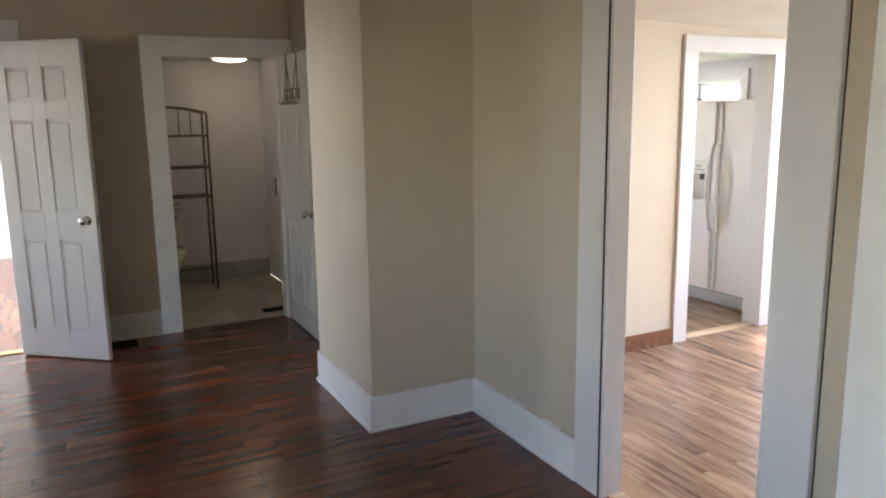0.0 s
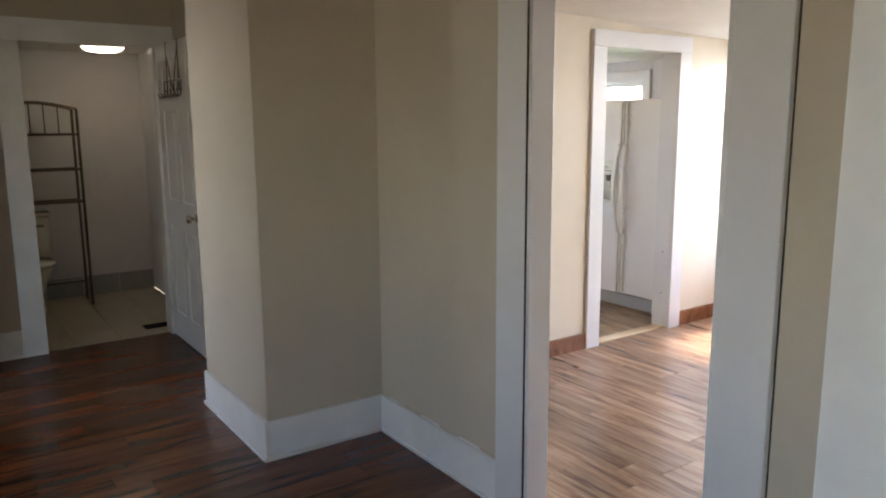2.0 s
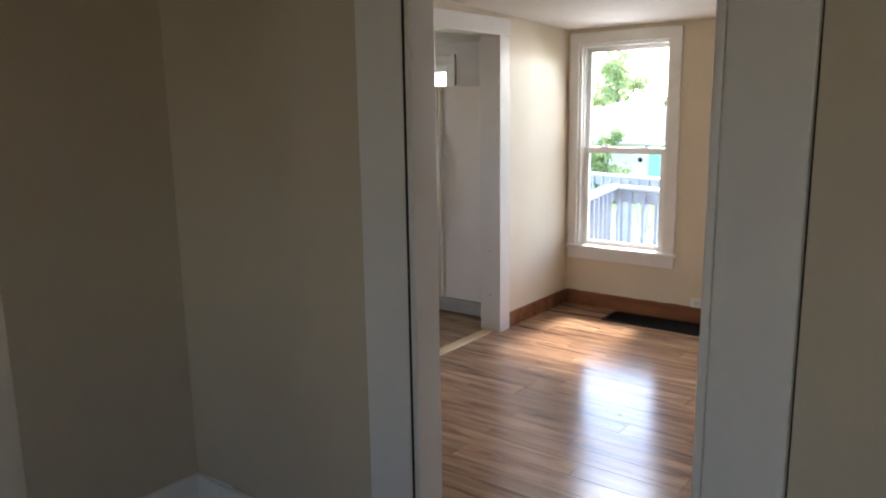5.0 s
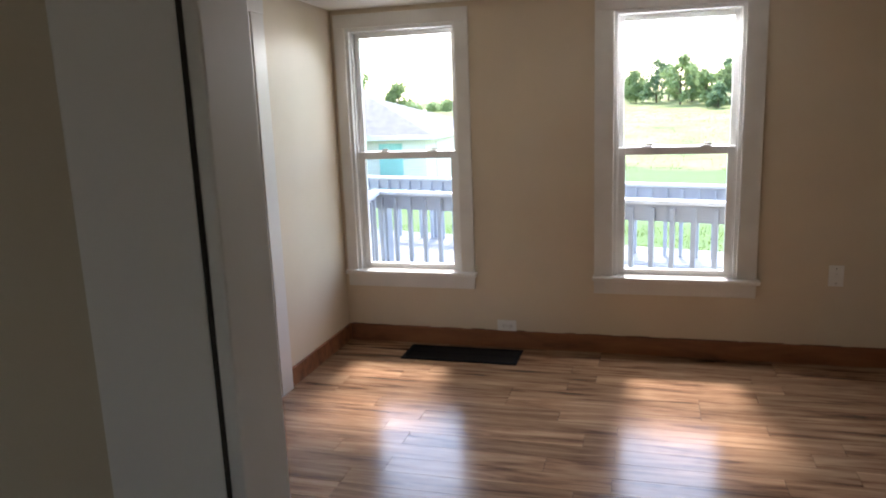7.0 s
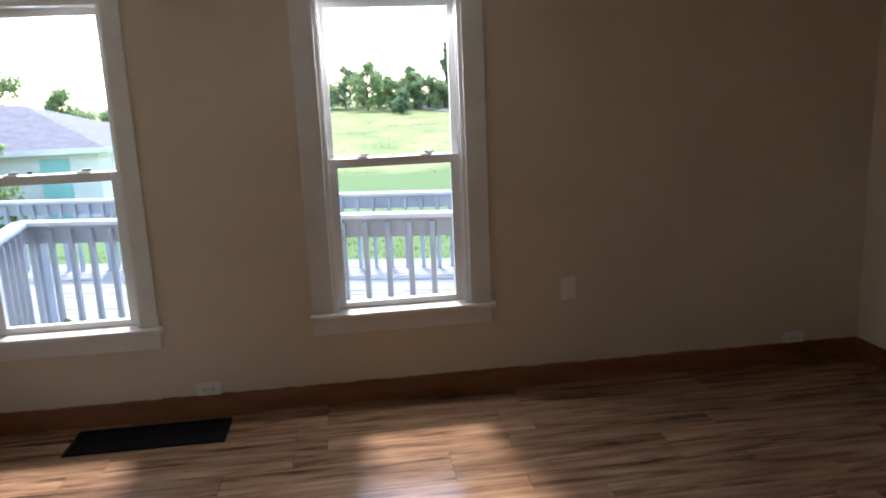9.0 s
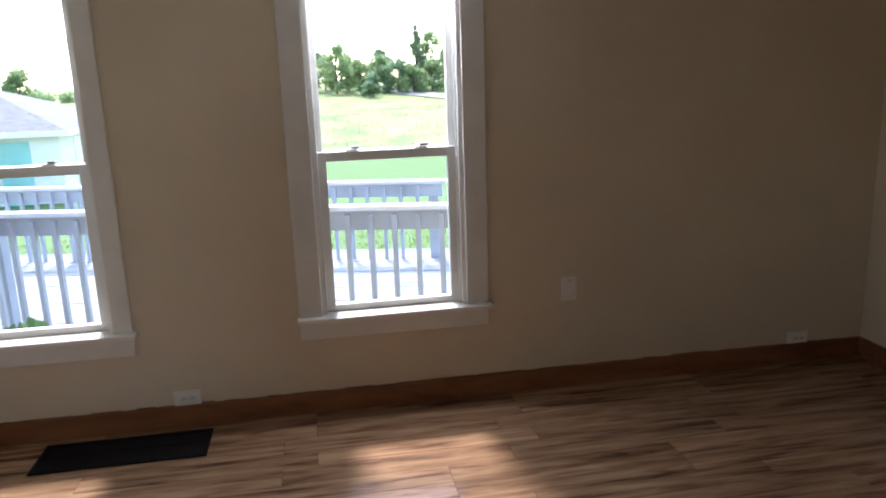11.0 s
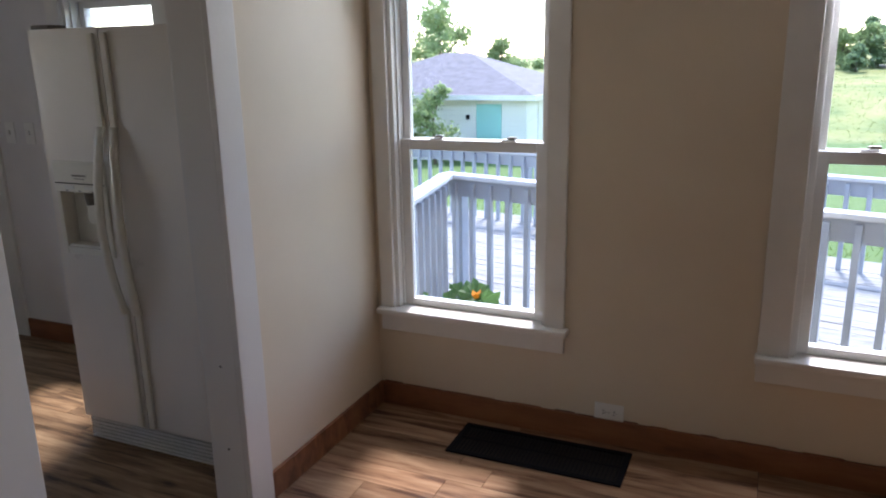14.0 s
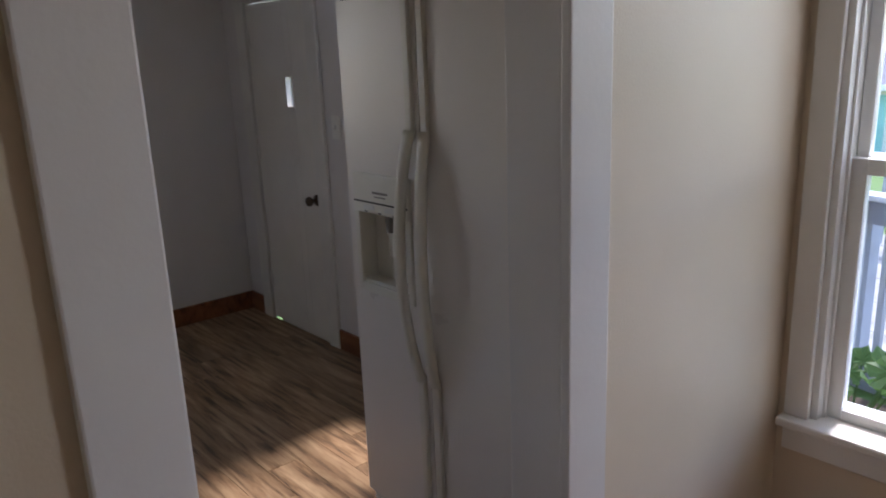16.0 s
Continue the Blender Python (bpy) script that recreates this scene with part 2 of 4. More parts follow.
def add_box(bm, x0, x1, y0, y1, z0, z1, bevel=0.0, m=None):
    mat4 = Matrix.Translation(((x0 + x1) / 2, (y0 + y1) / 2, (z0 + z1) / 2)) @ Matrix.Diagonal((x1 - x0, y1 - y0, z1 - z0, 1))
    vs = bmesh.ops.create_cube(bm, size=1, matrix=mat4)["verts"]
    if bevel:
        es = list({e for v in vs for e in v.link_edges})
        vs = list({v for f in bmesh.ops.bevel(bm, geom=es, offset=bevel, segments=2, profile=0.6, affect="EDGES", clamp_overlap=True)["faces"] for v in f.verts} | {v for v in vs if v.is_valid})
    if m is not None:
        bmesh.ops.transform(bm, matrix=m, verts=vs)
    return bm


def box(x0, x1, y0, y1, z0, z1, bevel=0.0, m=None):
    return add_box(bmesh.new(), x0, x1, y0, y1, z0, z1, bevel, m)


def add_tube(bm, a, b, r0, r1=None, n=12, caps=True):
    a, b = Vector(a), Vector(b)
    d = b - a
    m = Matrix.Translation((a + b) / 2) @ d.to_track_quat("Z", "Y").to_matrix().to_4x4()
    bmesh.ops.create_cone(bm, cap_ends=caps, segments=n, radius1=r0, radius2=r0 if r1 is None else r1, depth=d.length, matrix=m)
    return bm


def tube(a, b, r0, r1=None, n=12):
    return add_tube(bmesh.new(), a, b, r0, r1, n)


def add_path(bm, pts, r, n=8):
    for a, b in zip(pts, pts[1:]):
        add_tube(bm, a, b, r, r, n)
    return bm


def swept(pts, rx, ry, n=12):
    """One closed bar of oval section along an upright line of points."""
    bm = bmesh.new()
    rings = [[bm.verts.new((p[0] + rx * math.cos(2 * math.pi * i / n), p[1] + ry * math.sin(2 * math.pi * i / n), p[2])) for i in range(n)] for p in pts]
    for a, b in zip(rings, rings[1:]):
        for i in range(n):
            bm.faces.new((a[i], a[(i + 1) % n], b[(i + 1) % n], b[i])).smooth = True
    bm.faces.new(list(reversed(rings[0])))
    bm.faces.new(rings[-1])
    return bm


def lathe(profile, n=20, m=None):
    """A turned solid from (radius, height) pairs."""
    bm = bmesh.new()
    rings = []
    for r, z in profile:
        rings.append([bm.verts.new((r * math.cos(2 * math.pi * i / n), r * math.sin(2 * math.pi * i / n), z)) for i in range(n)])
    for a, b in zip(rings, rings[1:]):
        for i in range(n):
            bm.faces.new((a[i], a[(i + 1) % n], b[(i + 1) % n], b[i]))
    bm.faces.new(list(reversed(rings[0])))
    bm.faces.new(rings[-1])
    if m is not None:
        bmesh.ops.transform(bm, matrix=m, verts=bm.verts)
    for f in bm.faces:
        f.smooth = True
    return bm


def mesh_of(name, bm, material):
    bmesh.ops.recalc_face_normals(bm, faces=bm.faces)
    me = bpy.data.meshes.new(name)
    bm.to_mesh(me)
    bm.free()
    me.materials.append(material)
    return me


def part(name, bm, material, parent=None, label=""):
    ob = new(name, mesh_of(name, bm, material))
    ob.parent = parent
    return tagged(ob, label)


def thing(name, label, category, group="", kind="", at=(0, 0, 0)):
    ob = new(name)
    ob.empty_display_size = 0.1
    ob.location = at
    return tagged(ob, label, category, group, kind)


def structure(name, bm, material, label, category="wall"):
    return tagged(part(name, bm, material), label, category, "", "structure")


def wall_x(y0, y1, x0, x1, top, holes):
    """Wall along x with openings (x0, x1, z0, z1)."""
    bm, at = bmesh.new(), x0
    for a, b, c, d in sorted(holes):
        if a > at:
            add_box(bm, at, a, y0, y1, 0, top)
        if c > 0:
            add_box(bm, a, b, y0, y1, 0, c)
        if d < top:
            add_box(bm, a, b, y0, y1, d, top)
        at = b
    if at < x1:
        add_box(bm, at, x1, y0, y1, 0, top)
    return bm


def wall_y(x0, x1, y0, y1, top, holes):
    bm = wall_x(-x1, -x0, y0, y1, top, holes)
    bmesh.ops.transform(bm, matrix=Matrix.Rotation(math.pi / 2, 4, "Z"), verts=bm.verts)
    return bm

# ---- structure: walls, floors, ceilings ----
TOP_B, TOP_A, TOP_K = 2.12, 2.75, 2.0
WIN_1, WIN_2 = (0.085, 0.765, 0.44, 1.925), (1.645, 2.315, 0.44, 1.925)
WIN_K = (-1.70, -1.10, 0.50, 1.84)
DOOR_B = (1.40, 2.17, 0, 2.03)

structure("wall_north", wall_x(0, 0.16, -0.11, 4.4, 2.3, [WIN_1, WIN_2]), WALL_CREAM, "cream painted wall with two tall windows")
structure("wall_kitchen_north", wall_x(0, 0.16, -3.3, -0.11, 2.3, [(-3.02, -2.40, 0, 1.80), WIN_K]), WALL_WHITE, "white kitchen wall with a window and back door")
structure("wall_fridge_side", wall_y(-0.11, 0, -3.45, 0, 2.3, [(-1.70, -0.945, 0, 1.95)]), WALL_CREAM, "cream wall with an open kitchen doorway")
structure("wall_dining_south", wall_x(-3.53, -3.45, -0.5, 4.4, TOP_A, [DOOR_B]), WALL_TAN, "tan wall with a wide white doorway")
structure("wall_dining_east", box(4.4, 4.52, -3.45, 0.16, 0, 2.3), WALL_CREAM, "cream painted side wall")
# the opening is added in the hidden stretch, to hold the kitchen fill lamp
structure("wall_kitchen_west", wall_y(-3.42, -3.3, -3.4, 0.16, 2.3, [(-2.6, -1.6, 0.95, 1.9)]), WALL_WHITE, "plain white kitchen wall")
structure("wall_kitchen_south", box(-3.42, -0.5, -3.4, -3.28, 0, 2.3), WALL_WHITE, "plain white kitchen wall")
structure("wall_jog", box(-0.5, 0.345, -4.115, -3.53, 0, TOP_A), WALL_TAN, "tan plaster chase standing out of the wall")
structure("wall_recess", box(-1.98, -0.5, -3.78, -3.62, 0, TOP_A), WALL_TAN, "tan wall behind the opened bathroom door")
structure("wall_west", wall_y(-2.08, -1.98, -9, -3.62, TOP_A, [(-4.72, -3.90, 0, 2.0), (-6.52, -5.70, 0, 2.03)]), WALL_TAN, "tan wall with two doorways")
# both openings are assumed, added out of view for the fill lamps
structure("wall_south", wall_x(-9.12, -9, -6.2, 4.72, TOP_A, [(-5.0, -3.4, 0.75, 2.25), (2.9, 4.2, 0.75, 2.15)]), WALL_TAN, "tan outer wall with two added, unseen window openings")
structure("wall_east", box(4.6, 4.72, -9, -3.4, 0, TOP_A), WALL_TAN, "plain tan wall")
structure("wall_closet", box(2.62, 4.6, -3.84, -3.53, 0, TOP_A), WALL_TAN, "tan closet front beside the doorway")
structure("wall_bath_west", box(-3.78, -3.66, -5.2, -3.28, 0, 2.3), WALL_WHITE, "cream bathroom wall")
structure("wall_bath_north", box(-3.66, -2.08, -3.62, -3.5, 0, 2.3), WALL_WHITE, "cream bathroom side wall")
structure("wall_bath_south", box(-3.66, -2.08, -5.2, -5.1, 0, 2.3), WALL_WHITE, "cream bathroom side wall")
structure("wall_next_room_west", box(-6.2, -6.08, -9, -5.2, 0, TOP_A), WALL_WHITE, "pale wall of the bright next room")
structure("wall_next_room_north", box(-6.08, -3.78, -5.3, -5.2, 0, TOP_A), WALL_WHITE, "pale wall of the bright next room")

bm = bmesh.new()
vs = [bm.verts.new(p) for p in ((0, 0, 2.03), (4.4, 0, 2.03), (4.4, -3.45, 2.162), (0, -3.45, 2.162), (0, 0, 2.4), (4.4, 0, 2.4), (4.4, -3.45, 2.4), (0, -3.45, 2.4))]
for f in ((0, 1, 2, 3), (4, 5, 6, 7), (0, 1, 5, 4), (1, 2, 6, 5), (2, 3, 7, 6), (3, 0, 4, 7)):
    bm.faces.new([vs[i] for i in f])
structure("ceiling_dining", bm, CEIL, "low off-white textured ceiling", "ceiling")
structure("ceiling_kitchen", box(-3.3, -0.11, -3.28, 0, TOP_K, 2.3), CEIL, "low white kitchen ceiling", "ceiling")
structure("ceiling_hall", box(-1.98, 4.6, -9, -3.53, TOP_A, 2.9), CEIL, "off-white ceiling", "ceiling")
structure("ceiling_bath", box(-3.66, -2.08, -5.1, -3.62, 2.08, 2.3), CEIL, "cream bathroom ceiling", "ceiling")
structure("ceiling_next_room", box(-6.08, -2.08, -9, -5.3, TOP_A, 2.9), CEIL, "white ceiling", "ceiling")
structure("roof_slab", box(-6.4, 4.8, -9.2, 0.45, 2.9, 3.0), SHINGLE, "grey roof over the rooms", "roof")

FLOOR_TOP = 0.0
floor_b = structure("floor_dining", box(-0.06, 4.4, -3.465, 0.0, -0.12, -0.006), FLOOR_UNDER, "brown rustic laminate plank floor", "floor")
floor_a = structure("floor_hall", box(-2.03, 4.6, -9, -3.465, -0.12, -0.006), FLOOR_UNDER, "glossy dark cherry laminate floor", "floor")
floor_k = structure("floor_kitchen", box(-3.3, -0.06, -3.28, 0, -0.12, -0.006), FLOOR_UNDER, "worn brown wooden kitchen floor", "floor")
floor_t = structure("floor_bath", box(-3.66, -2.03, -5.1, -3.62, -0.12, -0.006), GROUT, "beige tiled bathroom floor", "floor")
floor_n = structure("floor_next_room", box(-6.08, -2.03, -9, -5.2, -0.12, -0.006), FLOOR_UNDER, "brown laminate floor of the next room", "floor")


# ---- trim ----
def casing(name, label, pieces, material=TRIM):
    c = thing(name, label, "door frame", kind="structure")
    for n, dims in pieces:
        part(n, box(*dims, 0.004), material, c)
    return c


def doorway_x(name, label, x0, x1, top, y_face, y_back, w, out, material=TRIM):
    """Frame of an opening in a wall along x: casing on the y_face side, lining through the wall."""
    s = -1 if y_back > y_face else 1
    ya, yb = sorted((y_face, y_face + s * out))
    la, lb = sorted((y_face + s * (out - 0.006), y_back))
    return casing(name, label, [
        ("casing", (x0 - w, x0 - 0.004, ya, yb, 0, top + 0.008)), ("casing", (x1 + 0.004, x1 + w, ya, yb, 0, top + 0.008)),
        ("head_casing", (x0 - w, x1 + w, ya - 0.004, yb, top + 0.008, top + w)),
        ("jamb", (x0 - 0.001, x0 + 0.018, la, lb, 0, top - 0.018)), ("jamb", (x1 - 0.018, x1 + 0.001, la, lb, 0, top - 0.018)),
        ("head_jamb", (x0 - 0.001, x1 + 0.001, la, lb, top - 0.018, top + 0.001))], material)


def doorway_y(name, label, y0, y1, top, x_face, x_back, w, out, wt=None, material=TRIM):
    s = 1 if x_back < x_face else -1
    xa, xb = sorted((x_face, x_face + s * out))
    la, lb = sorted((x_face, x_back))
    wt = wt or w
    return casing(name, label, [
        ("casing", (xa, xb, y0 - w, y0 + 0.019, 0, top - 0.019)), ("casing", (xa, xb, y1 - 0.019, y1 + w, 0, top - 0.019)),
        ("head_casing", (xa, xb + 0.004, y0 - w, y1 + w, top - 0.019, top + wt)),
        ("jamb", (la, lb, y0 - 0.001, y0 + 0.018, 0, top - 0.018)), ("jamb", (la, lb, y1 - 0.018, y1 + 0.001, 0, top - 0.018)),
        ("head_jamb", (la, lb, y0 - 0.001, y1 + 0.001, top - 0.018, top + 0.001))], material)


frame_b = doorway_x("door_frame_dining", "wide scuffed white door casing of the dining doorway", 1.40, 2.17, 2.03, -3.53, -3.445, 0.16, 0.022, TRIM_WORN)
part("gap", box(1.3978, 1.3998, -3.5530, -3.5, 0, 2.02), DARK_GAP, frame_b, "dark crack along the casing")
part("gap", box(2.3302, 2.3330, -3.5340, -3.5302, 0, 2.02), DARK_GAP, frame_b, "dark crack along the casing")
part("threshold", box(1.418, 2.152, -3.51, -3.44, -0.004, 0.007, 0.003), OAK_STRIP, frame_b, "worn oak threshold strip")
frame_k = doorway_y("door_frame_kitchen", "scuffed white painted frame of the kitchen doorway", -1.70, -0.945, 1.95, 0.0, -0.135, 0.10, 0.022, 0.085, TRIM_WORN)
part("threshold", box(-0.10, -0.02, -1.682, -0.963, -0.004, 0.008, 0.003), OAK_STRIP, frame_k, "pale oak threshold strip")
for y, z in ((-0.9645, 0.55), (-0.9645, 0.25)):
    part("nail_hole", tube((-0.06, y, z), (-0.06, y + 0.002, z), 0.004, n=8), DARK_GAP, frame_k, "small dark nail hole")
part("strike_plate", box(-0.075, -0.045, -1.683, -1.680, 1.20, 1.26, 0.001), TRIM_WORN, frame_k, "painted-over latch plate")
frame_bath = doorway_y("door_frame_bath", "white casing of the bathroom doorway", -4.72, -3.90, 2.0, -1.98, -2.085, 0.12, 0.022)
frame_c = doorway_y("door_frame_next_room", "white casing of the doorway to the bright room", -6.52, -5.70, 2.03, -1.98, -2.085, 0.15, 0.022)
part("threshold", box(-2.06, -1.98, -6.502, -5.718, -0.004, 0.008, 0.003), BRASS, frame_c, "thin brass threshold strip")


def baseboard(name, dims, material, label, cap=None):
    b = thing(name, label, "baseboard", kind="structure")
    part("board", box(*dims, 0.004), material, b)
    if cap:
        part("shoe_moulding", box(*cap, 0.004), material, b)
    return b


LB = "brown stained wooden baseboard along the wall"
baseboard("baseboard_north", (0.015, 4.385, -0.015, 0, 0, 0.105), BASE_BROWN, LB)
baseboard("baseboard_fridge_side", (0, 0.015, -0.842, 0, 0, 0.105), BASE_BROWN, LB)
baseboard("baseboard_fridge_side_south", (0, 0.015, -3.45, -1.802, 0, 0.105), BASE_BROWN, LB)
baseboard("baseboard_dining_east", (4.385, 4.4, -3.45, 0, 0, 0.105), BASE_BROWN, LB)
baseboard("baseboard_kitchen_west", (-3.3, -3.285, -3.2, -0.016, 0, 0.11), BASE_BROWN, "dark brown baseboard in the kitchen")
baseboard("baseboard_kitchen_north", (-2.298, -1.02, -0.015, 0, 0, 0.11), BASE_BROWN, "dark brown baseboard in the kitchen")
baseboard("baseboard_kitchen_corner", (-3.3, -3.122, -0.015, 0, 0, 0.11), BASE_BROWN, "dark brown baseboard in the kitchen")
rng = random.Random(8)
bleed = thing("trim_stain", "uneven brown stain line along the top of the baseboard", "trim", kind="structure")
at = 0.02
while at < 4.2:
    run = rng.uniform(0.05, 0.22)
    part("stain_mark", box(at, at + run, -0.0025, 0, 0.1, 0.105 + rng.uniform(0.001, 0.0045), 0.0005), BASE_BROWN, bleed)
    at += run + rng.uniform(0.0, 0.12)
LW = "tall white painted baseboard"
baseboard("baseboard_jog_front", (-0.5, 0.363, -4.133, -4.115, 0, 0.18), TRIM, LW, (-0.5, 0.372, -4.145, -4.133, 0, 0.018))
baseboard("baseboard_jog_side", (0.345, 0.363, -4.115, -3.548, 0, 0.18), TRIM, LW, (0.363, 0.373, -4.133, -3.558, 0, 0.018))
baseboard("baseboard_hall", (0.345, 1.239, -3.548, -3.53, 0, 0.18), TRIM, LW, (0.373, 1.239, -3.558, -3.548, 0, 0.018))
baseboard("baseboard_west", (-1.98, -1.962, -5.551, -4.841, 0, 0.18), TRIM, LW, (-1.962, -1.952, -5.551, -4.841, 0, 0.018))
baseboard("baseboard_hall_east", (2.334, 2.62, -3.548, -3.53, 0, 0.18), TRIM, LW)
base_tile = thing("baseboard_bath", "grey tile skirting in the bathroom", "baseboard", kind="structure")
for i in range(5):
    part("tile", box(-3.66, -3.648, -5.09 + 0.294 * i, -4.802 + 0.294 * i, 0, 0.17, 0.002), TILE_GREY, base_tile)
caulk = thing("trim_caulk", "uneven caulk bead on the white baseboard", "trim", kind="structure")
for k in range(6):
    a = 0.42 + 0.14 * k
    part("bead", tube((a, -3.533, 0.182 + 0.002 * (k % 3)), (a + 0.14, -3.533, 0.181 + 0.002 * ((k + 1) % 3)), 0.004, n=6), WALL_TAN if k % 2 else TRIM, caulk)


# ---- windows ----
def sash(name, x0, x1, z0, z1, y0, y1, stile, bottom, top, parent):
    s = part(name, box(x0, x0 + stile, y0, y1, z0, z1, 0.003), VINYL, parent)
    part("stile", box(x1 - stile, x1, y0, y1, z0, z1, 0.003), VINYL, s)
    part("bottom_rail", box(x0 + stile, x1 - stile, y0, y1, z0, z0 + bottom, 0.003), VINYL, s)
    part("top_rail", box(x0 + stile, x1 - stile, y0, y1, z1 - top, z1, 0.003), VINYL, s)
    pane = part("pane", box(x0 + stile - 0.004, x1 - stile + 0.004, (y0 + y1) / 2 - 0.003, (y0 + y1) / 2 + 0.003, z0 + bottom - 0.004, z1 - top + 0.004), GLASS, s, "clear window pane")
    pane.visible_shadow = False
    return s


def house_window(name, label, hole, mid, left_w, right_w, wall_y0=0.0, horn=0.03):
    x0, x1, z0, z1 = hole
    w = thing(name, label, "window", kind="structure")
    part("casing", box(x0 - left_w, x0 + 0.004, -0.02, 0, z0 + 0.026, z1 - 0.002, 0.004), TRIM, w)
    part("casing", box(x1 - 0.004, x1 + right_w, -0.02, 0, z0 + 0.026, z1 - 0.002, 0.004), TRIM, w)
    part("head_casing", box(x0 - left_w, x1 + right_w, -0.023, 0, z1 - 0.002, z1 + 0.075, 0.004), TRIM, w)
    part("stool", box(x0 - left_w + 0.005 - horn * 0.4, x1 + right_w + horn * 0.6, -0.055, 0.05, z0, z0 + 0.026, 0.007), TRIM, w, "worn white window sill")
    part("apron", box(x0 - left_w, x1 + right_w, -0.018, 0, z0 - 0.08, z0, 0.004), TRIM, w)
    part("liner", box(x0, x0 + 0.022, 0.0, 0.16, z0 + 0.026, z1), VINYL, w)
    part("liner", box(x1 - 0.022, x1, 0.0, 0.16, z0 + 0.026, z1), VINYL, w)
    part("head_liner", box(x0 + 0.022, x1 - 0.022, 0.0, 0.16, z1 - 0.022, z1), VINYL, w)
    part("sill_liner", box(x0 + 0.022, x1 - 0.022, 0.05, 0.18, z0, z0 + 0.024), VINYL, w)
    for xa in (x0 + 0.022, x1 - 0.030):
        part("track", box(xa, xa + 0.008, 0.03, 0.042, z0 + 0.026, z1 - 0.022, 0.002), VINYL, w)
    lo = sash("lower_sash", x0 + 0.024, x1 - 0.024, z0 + 0.026, mid + 0.045, 0.048, 0.082, 0.042, 0.030, 0.042, w)
    sash("upper_sash", x0 + 0.024, x1 - 0.024, mid + 0.002, z1 - 0.024, 0.086, 0.118, 0.030, 0.045, 0.032, w)
    for f in (0.27, 0.73):
        cx = x0 + (x1 - x0) * f
        lock = part("sash_lock", box(cx - 0.028, cx + 0.028, 0.052, 0.078, mid + 0.045, mid + 0.053, 0.003), VINYL, lo, "small sash lock")
        part("lever", box(cx - 0.006, cx + 0.034, 0.058, 0.070, mid + 0.053, mid + 0.064, 0.003), NICKEL, lo)
    return w


house_window("window_1", "tall white double-hung window beside the corner", WIN_1, 1.145, 0.062, 0.075)
house_window("window_2", "tall white double-hung window with worn sill", WIN_2, 1.145, 0.10, 0.098)
house_window("window_3", "white kitchen window half hidden behind the refrigerator", WIN_K, 1.16, 0.09, 0.08)
# unseen frames added around the two south lamp openings
for hole, n in (((-5.0, -3.4, 0.75, 2.25), "unseen_window_4"), ((2.9, 4.2, 0.75, 2.15), "unseen_window_5")):
    w4 = thing(n, "white window frame added out of view around a lamp opening", "window", kind="structure")
    xa, xb, za, zb = hole
    for d in ((xa, xa + 0.05, za, zb), (xb - 0.05, xb, za, zb), (xa + 0.05, xb - 0.05, za, za + 0.05), (xa + 0.05, xb - 0.05, zb - 0.05, zb)):
        part("window_frame", box(d[0], d[1], -9.09, -9.03, d[2], d[3], 0.004), TRIM, w4)


# ---- doors ----
def knob(parent, at, axis, material=NICKEL, r=0.027, name="door_knob"):
    m = Matrix.Translation(at) @ Vector(axis).to_track_quat("Z", "Y").to_matrix().to_4x4()
    return part(name, lathe(((0.030, 0), (0.030, 0.006), (0.012, 0.010), (0.011, 0.028), (r * 0.8, 0.036), (r, 0.048), (r * 0.85, 0.060), (r * 0.4, 0.066)), 18, m), material, parent, "satin nickel knob" if material is NICKEL else "")


def panel_door(name, label, width, height, m, rows, knob_x, knob_z, material=DOOR_WHITE):
    """Moulded six-panel leaf: hinge edge at x=0, faces at y=0 and y=-0.035."""
    d = thing(name, label, "door", kind="structure")
    d.matrix_world = m
    t, st = 0.035, 0.11
    mull = 0.09
    core = part("leaf", box(0, width, -t + 0.010, -0.010, 0.012, height), material, d)
    col = ((st, (width - mull) / 2), ((width + mull) / 2, width - st))
    edges = [0.012] + [v for r in rows for v in r] + [height]
    for ya, yb in ((-0.010, 0.0), (-t, -t + 0.010)):
        part("stile", box(0, st, ya, yb, 0.012, height, 0.003), material, d)
        part("stile", box(width - st, width, ya, yb, 0.012, height, 0.003), material, d)
        part("mullion", box(col[0][1], col[1][0], ya, yb, 0.012, height, 0.003), material, d)
        for i in range(0, len(edges), 2):
            for a, b in col:
                part("rail", box(a, b, ya, yb, edges[i], edges[i + 1], 0.003), material, d)
        for a, b in col:
            for z0, z1 in rows:
                g = 0.022
                yy = (ya, yb - 0.003) if yb == 0.0 else (ya + 0.003, yb)
                part("panel", box(a + g, b - g, yy[0], yy[1], z0 + g, z1 - g, 0.006), material, d)
    for s, y in ((1, 0.0), (-1, -t)):
        knob(d, (knob_x, y, knob_z), (0, s, 0))
    part("latch", box(width, width + 0.002, -0.03, -0.005, knob_z - 0.03, knob_z + 0.03), NICKEL, d)
    for z in (0.22, height - 0.2):
        part("hinge", tube((-0.004, 0.004, z - 0.045), (-0.004, 0.004, z + 0.045), 0.007, n=10), NICKEL, d)
    return d


